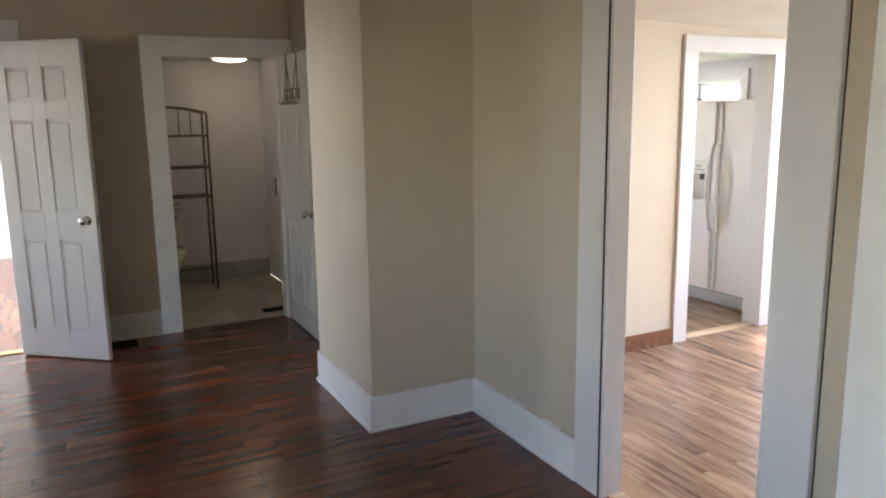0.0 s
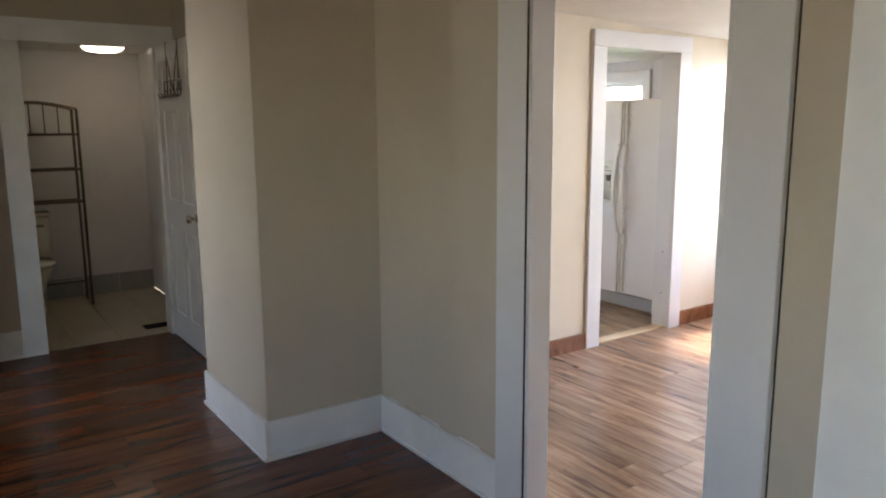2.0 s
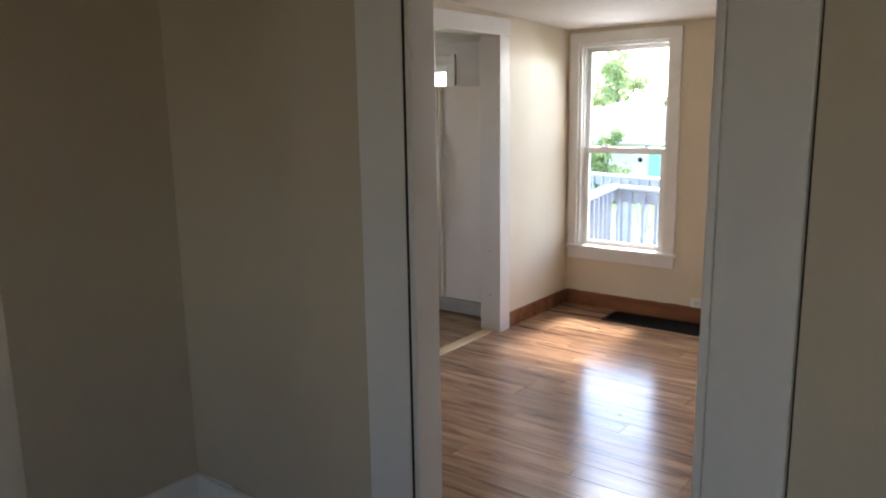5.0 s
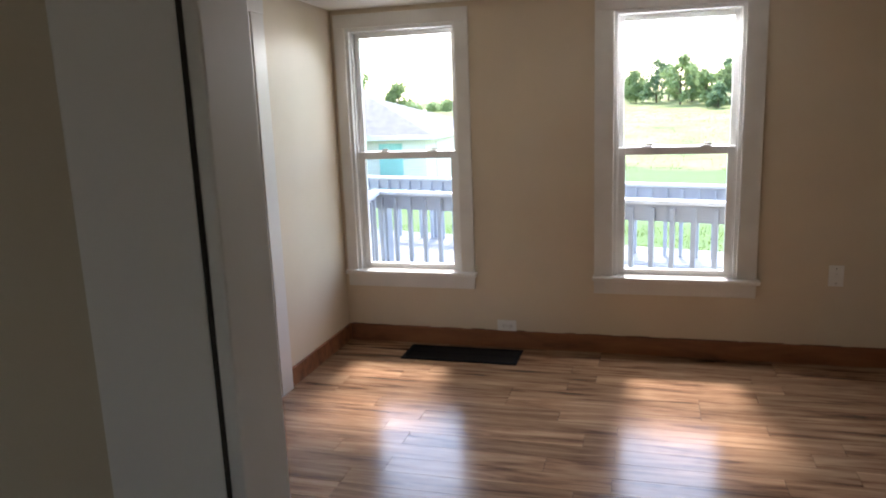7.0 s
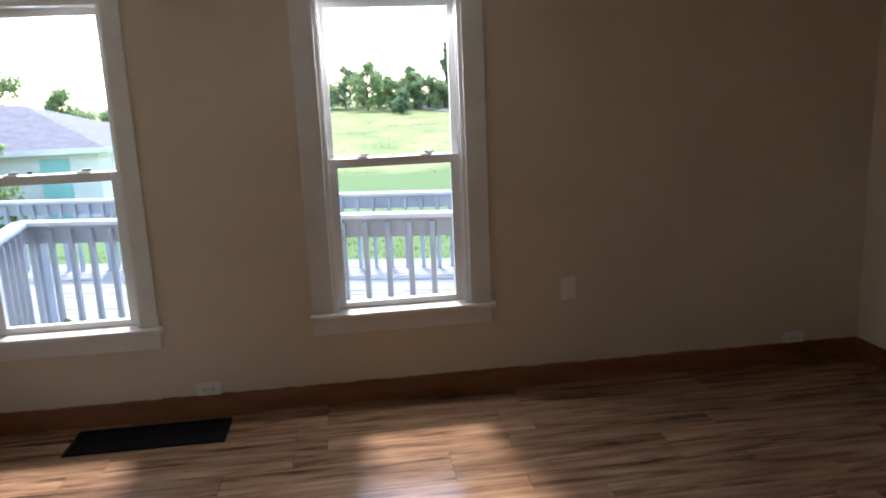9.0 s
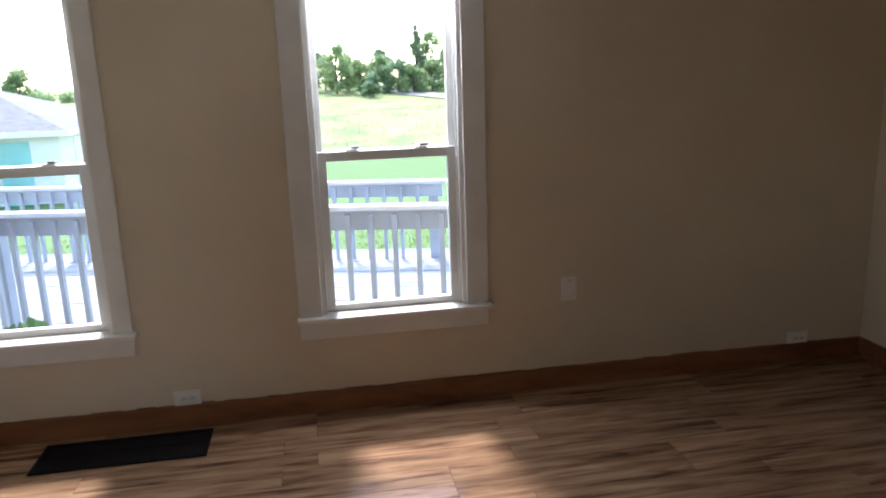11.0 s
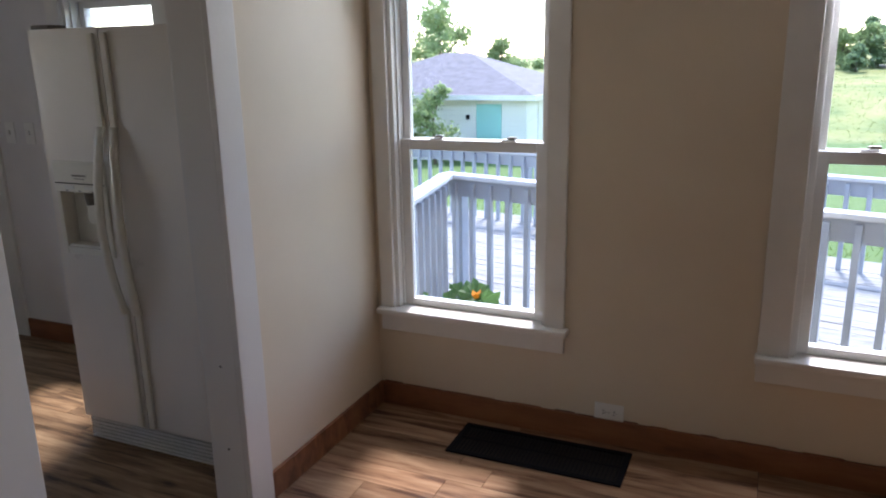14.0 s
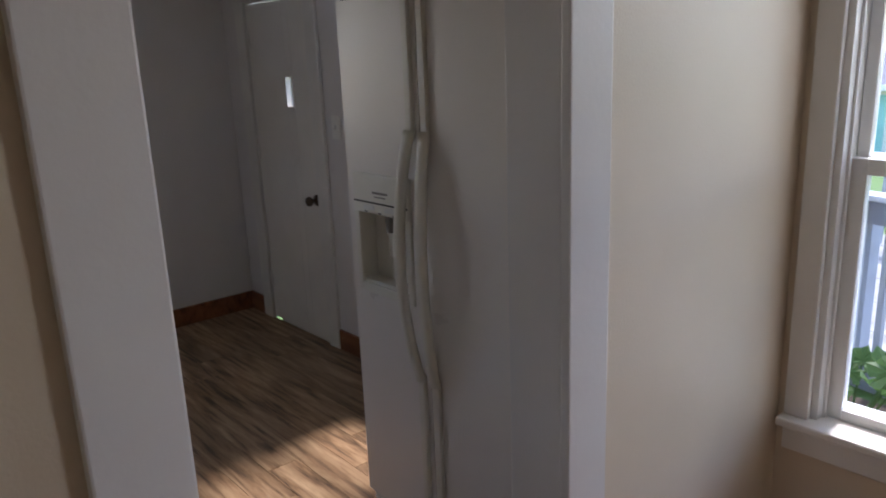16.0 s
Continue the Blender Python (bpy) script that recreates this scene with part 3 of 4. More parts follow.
ROWS6 = ((0.2, 0.80), (0.98, 1.56), (1.67, 1.88))
panel_door("door_next_room", "white six-panel door standing open into the hall", 0.66, 2.04, pose(-1.93, -5.71, 0, 0, 0, 50), ROWS6, 0.60, 0.93)
bath_door = panel_door("door_bath", "white six-panel bathroom door standing wide open", 0.78, 1.985, pose(-1.945, -3.87, 0, 0, 0, 0), ROWS6, 0.71, 0.90)
panel_door("door_closet", "closed white six-panel closet door", 0.72, 2.0, pose(3.5, -3.86, 0, 0, 0, 180) @ pose(0, 0, 0), ROWS6, 0.66, 0.93)
casing("door_frame_closet", "white closet door casing at the corner", [
    ("casing", (2.62, 2.775, -3.866, -3.84, 0, 2.03)), ("head_casing", (2.62, 3.66, -3.868, -3.84, 2.03, 2.17)), ("casing", (3.505, 3.66, -3.866, -3.84, 0, 2.03))])

kd = thing("door_kitchen", "white flush back door with a slot window", "door", kind="structure")
bm = bmesh.new()
for d in ((-3.02, -2.642, 0.01, 1.79), (-2.583, -2.40, 0.004, 1.795), (-2.642, -2.583, 0.004, 1.26), (-2.642, -2.583, 1.41, 1.79)):
    add_box(bm, d[0] + 0.002, d[1] - 0.002 if d[1] == -2.40 else d[1], 0.0, 0.04, d[2], d[3])
part("leaf", bm, DOOR_WHITE, kd)
for d in ((-2.652, -2.642, 1.25, 1.42), (-2.583, -2.573, 1.25, 1.42), (-2.642, -2.583, 1.25, 1.26), (-2.642, -2.583, 1.41, 1.42)):
    part("slot_frame", box(d[0], d[1], -0.008, 0.0, d[2], d[3], 0.002), DOOR_WHITE, kd)
p = part("pane", box(-2.642, -2.583, 0.017, 0.023, 1.26, 1.41), GLASS, kd, "narrow glass slot")
p.visible_shadow = False
knob(kd, (-2.435, 0.0, 0.785), (0, -1, 0), BRONZE, 0.026)
for z in (0.25, 1.0, 1.62):
    part("hinge", tube((-3.012, -0.004, z - 0.04), (-3.012, -0.004, z + 0.04), 0.007, n=10), TRIM, kd)
casing("door_frame_kitchen_back", "white frame of the kitchen back door", [
    ("casing", (-3.12, -3.022, -0.02, 0, 0, 1.805)), ("casing", (-2.398, -2.30, -0.02, 0, 0, 1.805)), ("head_casing", (-3.12, -2.30, -0.022, 0, 1.805, 1.90)),
    ("door_sill", (-3.02, -2.40, 0.041, 0.16, -0.05, 0.04))])


# ---- dining room fittings ----
def outlet(at, wide, label, sideways=True):
    o = thing("wall_outlet", label, "outlet", "wall outlets")
    o.location = at
    w, h = (0.116, 0.073) if sideways else (0.073, 0.116)
    part("cover_plate", box(-w / 2, w / 2, -0.007, 0, -h / 2, h / 2, 0.003), PLASTIC_WHITE, o)
    for k in (-1, 1):
        cx, cz = (k * 0.021, 0) if sideways else (0, k * 0.021)
        r = part("receptacle", box(cx - 0.015, cx + 0.015, -0.0095, -0.006, cz - 0.015, cz + 0.015, 0.004), PLASTIC_WHITE, o)
        for s in (-0.006, 0.006):
            part("slot", box(cx - 0.005, cx + 0.004, -0.0102, -0.009, cz + s - 0.0012, cz + s + 0.0012), PLASTIC_DARK, r)
        part("slot", box(cx + 0.007, cx + 0.011, -0.0102, -0.009, cz - 0.002, cz + 0.002), PLASTIC_DARK, r)
    part("screw", tube((0, -0.0085, 0), (0, -0.006, 0), 0.003, n=8), NICKEL, o)
    return o


outlet((1.028, -0.001, 0.136), 0, "white double wall outlet set sideways above the baseboard")
outlet((4.03, -0.001, 0.13), 0, "white double wall outlet in the shaded corner")

sw = thing("light_switch", "white cover plate on the cream wall", "light switch", at=(2.806, -0.001, 0.497))
part("cover_plate", box(-0.037, 0.037, -0.007, 0, -0.058, 0.058, 0.003), PLASTIC_WHITE, sw)
part("toggle", box(-0.006, 0.006, -0.016, -0.006, -0.012, 0.012, 0.002), PLASTIC_WHITE, sw)
for z in (-0.04, 0.04):
    part("screw", tube((0, -0.0085, z), (0, -0.006, z), 0.003, n=8), NICKEL, sw)
for xk, zk in ((-2.2, 1.17), (-2.05, 1.17)):
    ks = thing("light_switch", "white kitchen light switch beside the back door", "light switch", at=(xk, -0.001, zk))
    part("cover_plate", box(-0.035, 0.035, -0.006, 0, -0.057, 0.057, 0.003), PLASTIC_WHITE, ks)
    part("toggle", box(-0.006, 0.006, -0.018, -0.005, -0.010, 0.014, 0.002), PLASTIC_WHITE, ks)


def floor_vent(at, w, d, rz, label, n=None):
    v = thing("floor_vent", label, "floor vent", "floor vents", at=at)
    v.rotation_euler = (0, 0, rz)
    b = 0.022
    for q in ((-w / 2, w / 2, -d / 2, -d / 2 + b), (-w / 2, w / 2, d / 2 - b, d / 2), (-w / 2, -w / 2 + b, -d / 2 + b, d / 2 - b), (w / 2 - b, w / 2, -d / 2 + b, d / 2 - b)):
        part("frame", box(*q, 0.0, 0.008, 0.002), BLACK_METAL, v)
    part("backing", box(-w / 2 + b, w / 2 - b, -d / 2 + b, d / 2 - b, 0.0005, 0.0015), PLASTIC_DARK, v)
    n = n or int((w - 2 * b) / 0.016)
    step = (w - 2 * b) / n
    me = mesh_of("slat", box(-0.002, 0.002, -d / 2 + b, d / 2 - b, 0.0015, 0.007), BLACK_METAL)
    for i in range(n):
        s = new("slat", me)
        s.parent = v
        s.location = (-w / 2 + b + (i + 0.5) * step, 0, 0)
    part("cross_bar", box(-w / 2 + b, w / 2 - b, -0.004, 0.004, 0.0072, 0.008), BLACK_METAL, v)
    return v


floor_vent((0.79, -0.185, 0), 0.69, 0.245, 0, "long black metal floor vent below the windows")
floor_vent((-1.83, -5.18, 0), 0.30, 0.14, math.pi / 2, "dark metal floor vent beside the open door")
floor_vent((-2.25, -3.91, 0.0), 0.26, 0.11, math.pi / 2, "dark metal floor vent on the bathroom tiles")


# ---- refrigerator ----
def refrigerator():
    f = thing("refrigerator", "almond white side-by-side refrigerator with water dispenser", "refrigerator", at=(-0.972, -0.77, 0))
    W, H, split = 0.845, 1.64, 0.345
    part("cabinet", box(0.004, W - 0.004, 0.075, 0.70, 0.03, H - 0.012, 0.008), FRIDGE, f)
    part("gasket", box(0.02, W - 0.02, 0.060, 0.075, 0.12, H - 0.03), FRIDGE_DARK, f)
    z0 = 0.115
    dx0, dx1, dz0, dz1 = 0.050, 0.290, 0.825, 1.165
    bm = bmesh.new()
    for q in ((0, dx0, z0, H), (dx1, split - 0.003, z0, H), (dx0, dx1, z0, dz0), (dx0, dx1, dz1, H)):
        add_box(bm, q[0], q[1], 0.0, 0.06, q[2], q[3])
    bmesh.ops.remove_doubles(bm, verts=bm.verts, dist=0.0005)
    left = part("freezer_door", bm, FRIDGE, f)
    part("refrigerator_door", box(split + 0.003, W, 0.0, 0.06, z0, H, 0.010), FRIDGE, f)
    disp = part("dispenser", box(dx0, dx1, 0.050, 0.060, dz0, dz1), FRIDGE_TRIM, left, "recessed water and ice dispenser")
    part("dispenser_fascia", box(dx0 - 0.012, dx1 + 0.006, -0.012, 0.05, 1.055, dz1 + 0.005, 0.006), FRIDGE_TRIM, left, "almond control panel")
    for a, b, c, d in ((dx0 - 0.012, dx0 + 0.008, dz0 - 0.012, 1.055), (dx1 - 0.012, dx1 + 0.006, dz0 - 0.012, 1.055), (dx0 + 0.008, dx1 - 0.012, dz0 - 0.012, dz0 + 0.016)):
        part("dispenser_frame", box(a, b, -0.010, 0.05, c, d, 0.004), FRIDGE_TRIM, left)
    part("seam", box(dx0 - 0.008, dx1 + 0.002, -0.0135, -0.011, 1.086, 1.090), PLASTIC_DARK, left)
    part("badge", box(0.135, 0.205, -0.0135, -0.011, 1.115, 1.121), FRIDGE_DARK, left, "small grey badge")
    part("badge_line", box(0.145, 0.195, -0.0135, -0.011, 1.105, 1.108), FRIDGE_DARK, left)
    for k, cx in enumerate((0.115, 0.215)):
        part("button_pad", box(cx - 0.025, cx + 0.025, -0.0145, -0.011, 1.066, 1.080, 0.002), GRILLE_WHITE, left, "pale dispenser button")
    for cx in (0.10, 0.165, 0.23):
        part("icon", box(cx - 0.006, cx + 0.006, -0.0135, -0.011, 1.0585, 1.0625), FRIDGE_DARK, left)
    part("paddle", box(0.155, 0.20, 0.020, 0.035, 0.93, 1.01, 0.004, Matrix.Rotation(0.0, 4, "X")), FRIDGE_TRIM, left, "grey dispenser paddle")
    part("spout", tube((0.18, 0.02, 1.005), (0.18, 0.02, 1.055), 0.018, 0.022), FRIDGE_DARK, left)
    part("tray", box(dx0 + 0.008, dx1 - 0.012, 0.0, 0.05, dz0 + 0.016, dz0 + 0.024), FRIDGE_TRIM, left)
    for s, x in ((-1, split - 0.030), (1, split + 0.030)):
        pts = []
        for i in range(25):
            u = i / 24
            bow = math.sin(math.pi * u) ** 0.8
            pts.append((x + s * 0.016 * bow, -0.010 - 0.042 * bow, 0.60 + u * 0.70))
        part("handle", swept(pts, 0.019, 0.014), FRIDGE_TRIM, f, "long bowed almond handle")
        part("handle_strip", box(x - 0.013, x + 0.013, -0.014, 0.001, 1.29, H - 0.02, 0.005), FRIDGE_TRIM, f)
        part("handle_strip", box(x - 0.013, x + 0.013, -0.014, 0.001, z0 + 0.01, 0.62, 0.005), FRIDGE_TRIM, f)
    g = part("kick_grille", box(0.01, W - 0.01, 0.030, 0.06, 0.012, 0.108), FRIDGE_DARK, f, "slotted grille at the floor")
    for i in range(6):
        part("slat", box(0.01, W - 0.01, 0.012, 0.034, 0.014 + i * 0.016, 0.023 + i * 0.016, 0.002), GRILLE_WHITE, g)
    for x in (0.05, W - 0.05):
        part("hinge_cover", box(x - 0.045, x + 0.045, 0.01, 0.09, H - 0.002, H + 0.016, 0.006), FRIDGE_DARK, f, "dark hinge cover")
        part("foot", tube((x, 0.12, 0), (x, 0.12, 0.035), 0.02), FRIDGE_DARK, f)
        part("foot", tube((x, 0.62, 0), (x, 0.62, 0.035), 0.02), FRIDGE_DARK, f)
    return f


refrigerator()


# ---- bathroom things ----
def tower_shelf():
    s = thing("toilet_shelf", "bronze wire shelf tower standing over the toilet", "shelf", at=(-3.38, -4.21, 0))
    L, D, H = 0.62, 0.24, 1.60
    for x in (-D / 2, D / 2):
        for y in (0, -L):
            part("post", tube((x, y, 0), (x, y, H), 0.011, n=10), BRONZE, s)
    for z in (0.86, 1.12, 1.40):
        sh = part("rack", add_path(bmesh.new(), [(-D / 2, 0, z), (-D / 2, -L, z), (D / 2, -L, z), (D / 2, 0, z), (-D / 2, 0, z)], 0.008), BRONZE, s)
        for i in range(7):
            part("wire", tube((-D / 2 + D * (i + 0.5) / 7, 0, z), (-D / 2 + D * (i + 0.5) / 7, -L, z), 0.004, n=6), BRONZE, sh)
    for x in (-D / 2, D / 2):
        pts = [(x, -L * u / 12, H + 0.05 * math.sin(math.pi * u / 12)) for u in range(13)]
        part("top_arch", add_path(bmesh.new(), pts, 0.009), BRONZE, s)
    for i in range(1, 6):
        part("spindle", tube((-D / 2, -L * i / 6, 1.40), (-D / 2, -L * i / 6, H + 0.045 * math.sin(math.pi * i / 6)), 0.005, n=6), BRONZE, s)
    part("lower_bar", tube((-D / 2, 0, 0.16), (-D / 2, -L, 0.16), 0.008, n=8), BRONZE, s)
    return s


tower_shelf()
toilet = thing("toilet", "cream porcelain toilet below the shelf tower", "toilet", at=(-3.40, -4.66, 0))
part("tank", box(-0.19, 0.0, -0.21, 0.21, 0.40, 0.74, 0.03), PORCELAIN, toilet)
part("tank_lid", box(-0.20, 0.012, -0.22, 0.22, 0.742, 0.775, 0.012), PORCELAIN, toilet)
part("lever", box(0.002, 0.014, 0.09, 0.16, 0.66, 0.68, 0.004), NICKEL, toilet)
m_bowl = Matrix.Translation((0.24, 0, 0)) @ Matrix.Diagonal((1.28, 0.92, 1, 1))
part("bowl", lathe(((0.11, 0.0), (0.115, 0.04), (0.095, 0.16), (0.14, 0.27), (0.195, 0.37), (0.20, 0.395), (0.17, 0.395), (0.12, 0.30)), 28, m_bowl), PORCELAIN, toilet)
part("seat", lathe(((0.205, 0.397), (0.208, 0.41), (0.20, 0.424), (0.03, 0.43)), 28, m_bowl), PORCELAIN, toilet)
part("foot", box(-0.1, 0.16, -0.10, 0.10, 0.0, 0.40, 0.03), PORCELAIN, toilet)

lamp = thing("ceiling_lamp", "round flush bathroom ceiling lamp, switched on", "ceiling lamp", at=(-3.02, -4.02, 2.08))
part("base", lathe(((0.17, -0.012), (0.17, 0.0)), 28), TRIM, lamp)
part("diffuser", lathe(((0.03, -0.058), (0.10, -0.050), (0.145, -0.030), (0.155, -0.012)), 28), LAMP_GLOW, lamp, "glowing warm diffuser")

slab = thing("door_bath_cupboard", "white bathroom cupboard door with black pull", "door", kind="structure")
part("leaf", box(-3.0, -2.42, -3.655, -3.621, 0.02, 1.98, 0.004), DOOR_WHITE, slab)
pull = part("pull_handle", add_path(bmesh.new(), [(-2.93, -3.655, 0.86), (-2.93, -3.70, 0.87), (-2.93, -3.70, 1.02), (-2.93, -3.655, 1.03)], 0.011, 10), BLACK_METAL, slab, "black pull handle")
for z in (0.845, 1.045):
    part("rosette", box(-2.955, -2.905, -3.662, -3.655, z - 0.02, z + 0.02, 0.003), BLACK_METAL, slab)

hook = thing("door_hook_rack", "bronze wire hook rack hung over the bathroom door", "hook rack", at=(-1.55, -3.907, 1.985))
for x in (-0.13, 0.13):
    part("strap", box(x - 0.008, x + 0.008, -0.003, 0.0, -0.30, 0.004), BRONZE, hook)
    part("clip", box(x - 0.008, x + 0.008, -0.003, 0.04, 0.002, 0.006), BRASS, hook, "brass over-door clip")
    part("brace", tube((x, -0.004, -0.05), (0, -0.004, -0.30), 0.003, n=6), BRONZE, hook)
for z in (-0.24, -0.30):
    part("rail", tube((-0.2, -0.005, z), (0.2, -0.005, z), 0.004, n=8), BRONZE, hook)
for i in range(6):
    x = -0.19 + i * 0.076
    part("hook", add_path(bmesh.new(), [(x, -0.006, -0.24), (x, -0.010, -0.33), (x, -0.035, -0.345), (x, -0.05, -0.315)], 0.0035, 6), BRONZE, hook)

# ---- outdoors ----


def ground_height(x, y):
    near = -0.55 - 1.4 * min(1, max(0, (y - 4) / 16)) ** 1.0
    hill = max(0, (y - 30) / 55)
    rise = 3.35 * min(1, hill) ** 1.3
    rise *= 0.75 + 0.25 * math.tanh((x + 5) / 14)
    return near + rise + 0.12 * math.sin(x * 0.21 + y * 0.13) * min(1, y / 20)


bm = bmesh.new()
xs = [-400, -200, -100, -60] + [-40 + 2.5 * i for i in range(41)] + [80, 120, 220, 420]
ys = [0.16, 1.2, 2.0, 3, 4, 5, 6.5, 8, 10, 12] + [14 + 2.5 * i for i in range(36)] + [120, 160, 260, 500, 900]
grid = [[bm.verts.new((x, y, ground_height(x, y))) for x in xs] for y in ys]
for r0, r1 in zip(grid, grid[1:]):
    for i in range(len(xs) - 1):
        bm.faces.new((r0[i], r0[i + 1], r1[i + 1], r1[i]))
structure("ground", bm, GROUND, "mown lawn rising to a yellow-green meadow hill", "ground")

RAIL_A, RAIL_B = Vector((-0.77, 2.6, 0)), Vector((3.6, 1.5, 0))
FAR_A, FAR_B = Vector((-3.6, 6.3, 0)), Vector((2.98, 4.45, 0))
DECK_Z = -0.42


def railing(name, label, a, b, top, posts, spacing, toe=True):
    r = thing(name, label, "railing")
    d = (b - a)
    L = d.length
    r.location = a
    r.rotation_euler = (0, 0, math.atan2(d.y, d.x))
    part("cap_rail", box(-0.05, L + 0.05, -0.06, 0.06, top - 0.035, top, 0.006), RAIL_TOP, r, "pale cap rail")
    part("rim_board", box(0, L, -0.02, 0.018, top - 0.175, top - 0.036, 0.003), PAINT_GREY, r)
    if toe:
        part("toe_board", box(0, L, -0.02, 0.018, DECK_Z - 0.15, DECK_Z + 0.07, 0.003), PAINT_GREY, r)
    me = mesh_of("baluster", box(-0.019, 0.019, -0.058, -0.021, DECK_Z - 0.08, top - 0.06, 0.003), PAINT_GREY)
    n = int(L / spacing)
    for i in range(n):
        o = new("baluster", me)
        o.parent = r
        o.location = ((i + 0.5) * spacing, 0, 0)
    me = mesh_of("post", box(-0.05, 0.05, 0.019, 0.11, -1.3, top - 0.036, 0.004), PAINT_GREY)
    for u in posts:
        o = new("post", me)
        o.parent = r
        o.location = (u * L, 0, 0)
    return r


railing("deck_railing", "blue-grey painted deck railing with square balusters", RAIL_A, RAIL_B, 0.635, (0.012, 0.5, 0.985), 0.165)
railing("deck_railing", "blue-grey deck railing turning back towards the house", Vector((-0.44, 0.6, 0)), RAIL_A + Vector((0, -0.07, 0)), 0.635, (0.05,), 0.165)
railing("deck_railing", "blue-grey railing on the far side of the deck", FAR_A, FAR_B, 0.43, (0.05, 0.38, 0.7, 0.985), 0.18, False)

deck = thing("deck", "weathered grey wooden deck outside the windows", "deck")
ang = math.atan2(RAIL_B.y - RAIL_A.y, RAIL_B.x - RAIL_A.x)
deck.location, deck.rotation_euler = (RAIL_A.x, RAIL_A.y, DECK_Z), (0, 0, ang)
me = mesh_of("deck_board", box(-2.4, 4.6, 0, 0.135, -0.035, 0, 0.004), DECK_GREY)
for i in range(22):
    o = new("deck_board", me)
    o.parent = deck
    o.location = (0.02 * math.sin(i * 2.3), 0.03 + i * 0.142, 0.002 * math.sin(i * 1.7))
for x in (-2.2, 0.0, 2.2, 4.4):
    part("joist", box(x, x + 0.05, 0.03, 3.1, -0.19, -0.036), PAINT_GREY, deck)


def leaf_card(bm, at, size, tilt):
    m = Matrix.Translation(at) @ Euler(tilt).to_matrix().to_4x4()
    pts = ((-0.5, 0, 0), (0, -0.28, 0.05), (0.5, 0, 0), (0, 0.28, 0.05))
    bm.faces.new([bm.verts.new(m @ (Vector(p) * size)) for p in pts])


def tree(name, label, at, height, spread, material, seed, conifer=False, leaves=1500, leaf=0.35, clump=None):
    rng = random.Random(seed)
    t = thing(name, label, "tree", at=at)
    tb = bmesh.new()
    trunk_top = height * (0.95 if conifer else 0.62)
    add_tube(tb, (0, 0, -0.3), (0.05 * height * rng.uniform(-0.4, 0.4), 0, trunk_top), height * 0.024, height * 0.006, 10)
    cents = []
    k = 9 if conifer else 13
    for i in range(k):
        a = rng.uniform(0, 6.28)
        u = (i + 0.5) / k
        if conifer:
            rad, z = spread * (1 - u) * rng.uniform(0.5, 1), height * (0.15 + 0.8 * u)
            r = spread * (0.5 * (1 - u) + 0.12)
        else:
            z = height * (0.12 + 0.8 * u)
            rad = spread * rng.uniform(0.35, 0.85) * math.sin(math.pi * (0.28 + 0.64 * u))
            r = spread * rng.uniform(0.26, 0.42)
        c = Vector((rad * math.cos(a), rad * math.sin(a), z))
        add_tube(tb, (0, 0, z * 0.72), c, height * 0.009, height * 0.003, 6)
        cents.append((c, r))
    part("trunk", tb, BARK, t)
    lb = bmesh.new()
    for i in range(leaves):
        c, r = rng.choice(cents)
        d = Vector((rng.gauss(0, 1), rng.gauss(0, 1), rng.gauss(0, 0.75)))
        p = c + d.normalized() * r * rng.uniform(0.35, 1.08)
        leaf_card(lb, p, leaf * rng.uniform(0.6, 1.3), (rng.uniform(-1.2, 1.2), rng.uniform(-1.2, 1.2), rng.uniform(0, 6.28)))
    part("crown", lb, material, t)
    return t


def on_ground(x, y):
    return (x, y, ground_height(x, y) - 0.05)


LT = "leafy green tree at the top of the meadow"
for k, (x, y, h, s, con) in enumerate(((4.4, 72, 5.0, 1.9, 0), (2.2, 76, 4.6, 1.8, 0), (6.6, 70, 3.4, 1.5, 0), (8.4, 72, 3.6, 1.8, 0), (10.3, 70, 3.2, 1.9, 0),
                                     (12.7, 74, 6.6, 1.5, 1), (14.6, 75, 5.8, 2.2, 0), (17.3, 74, 6.2, 2.4, 0), (20.5, 76, 6.0, 2.6, 0), (24, 78, 6.5, 2.8, 0),
                                     (7.4, 66, 2.2, 1.0, 0), (28, 80, 6.0, 2.6, 0), (3.4, 78, 3.6, 1.8, 0), (9.4, 75, 4.2, 1.7, 0), (11.6, 69, 2.6, 1.5, 0), (13.6, 70, 3.0, 1.6, 0), (16.0, 71, 3.6, 1.8, 0), (0.2, 78, 3.4, 1.7, 0), (5.6, 75, 3.8, 1.5, 0), (-1.5, 84, 2.6, 1.8, 0), (-6, 88, 2.6, 2.0, 0))):
    tree("tree", "dark pointed tree on the hill" if con else LT, on_ground(x, y), h, s, LEAF_B if con or k % 3 == 1 else LEAF_A, 40 + k, bool(con), 2400, 0.3)
rng = random.Random(17)
for k in range(11):
    tree("tree", "low pale green tree along the far field edge", on_ground(-36 + 2.5 * k + rng.uniform(-0.8, 0.8), 90 + rng.uniform(-3, 3)), rng.uniform(0.9, 1.7), rng.uniform(1.5, 2.2), LEAF_A, 120 + k, False, 700, 0.35)
LG = "large leafy tree behind the garage"
for k, (x, y, h, s) in enumerate(((-12.7, 29.5, 6.3, 1.9), (-10.3, 31, 4.5, 1.2), (-17.5, 31, 7.4, 3.2), (-15.0, 33, 6.0, 2.4))):
    tree("tree", LG, on_ground(x, y), h, s, LEAF_A, 70 + k, False, 2600, 0.24)
tree("shrub", "round green shrub beside the garage", on_ground(-8.1, 18.5), 2.6, 1.05, LEAF_A, 91, False, 2000, 0.16)
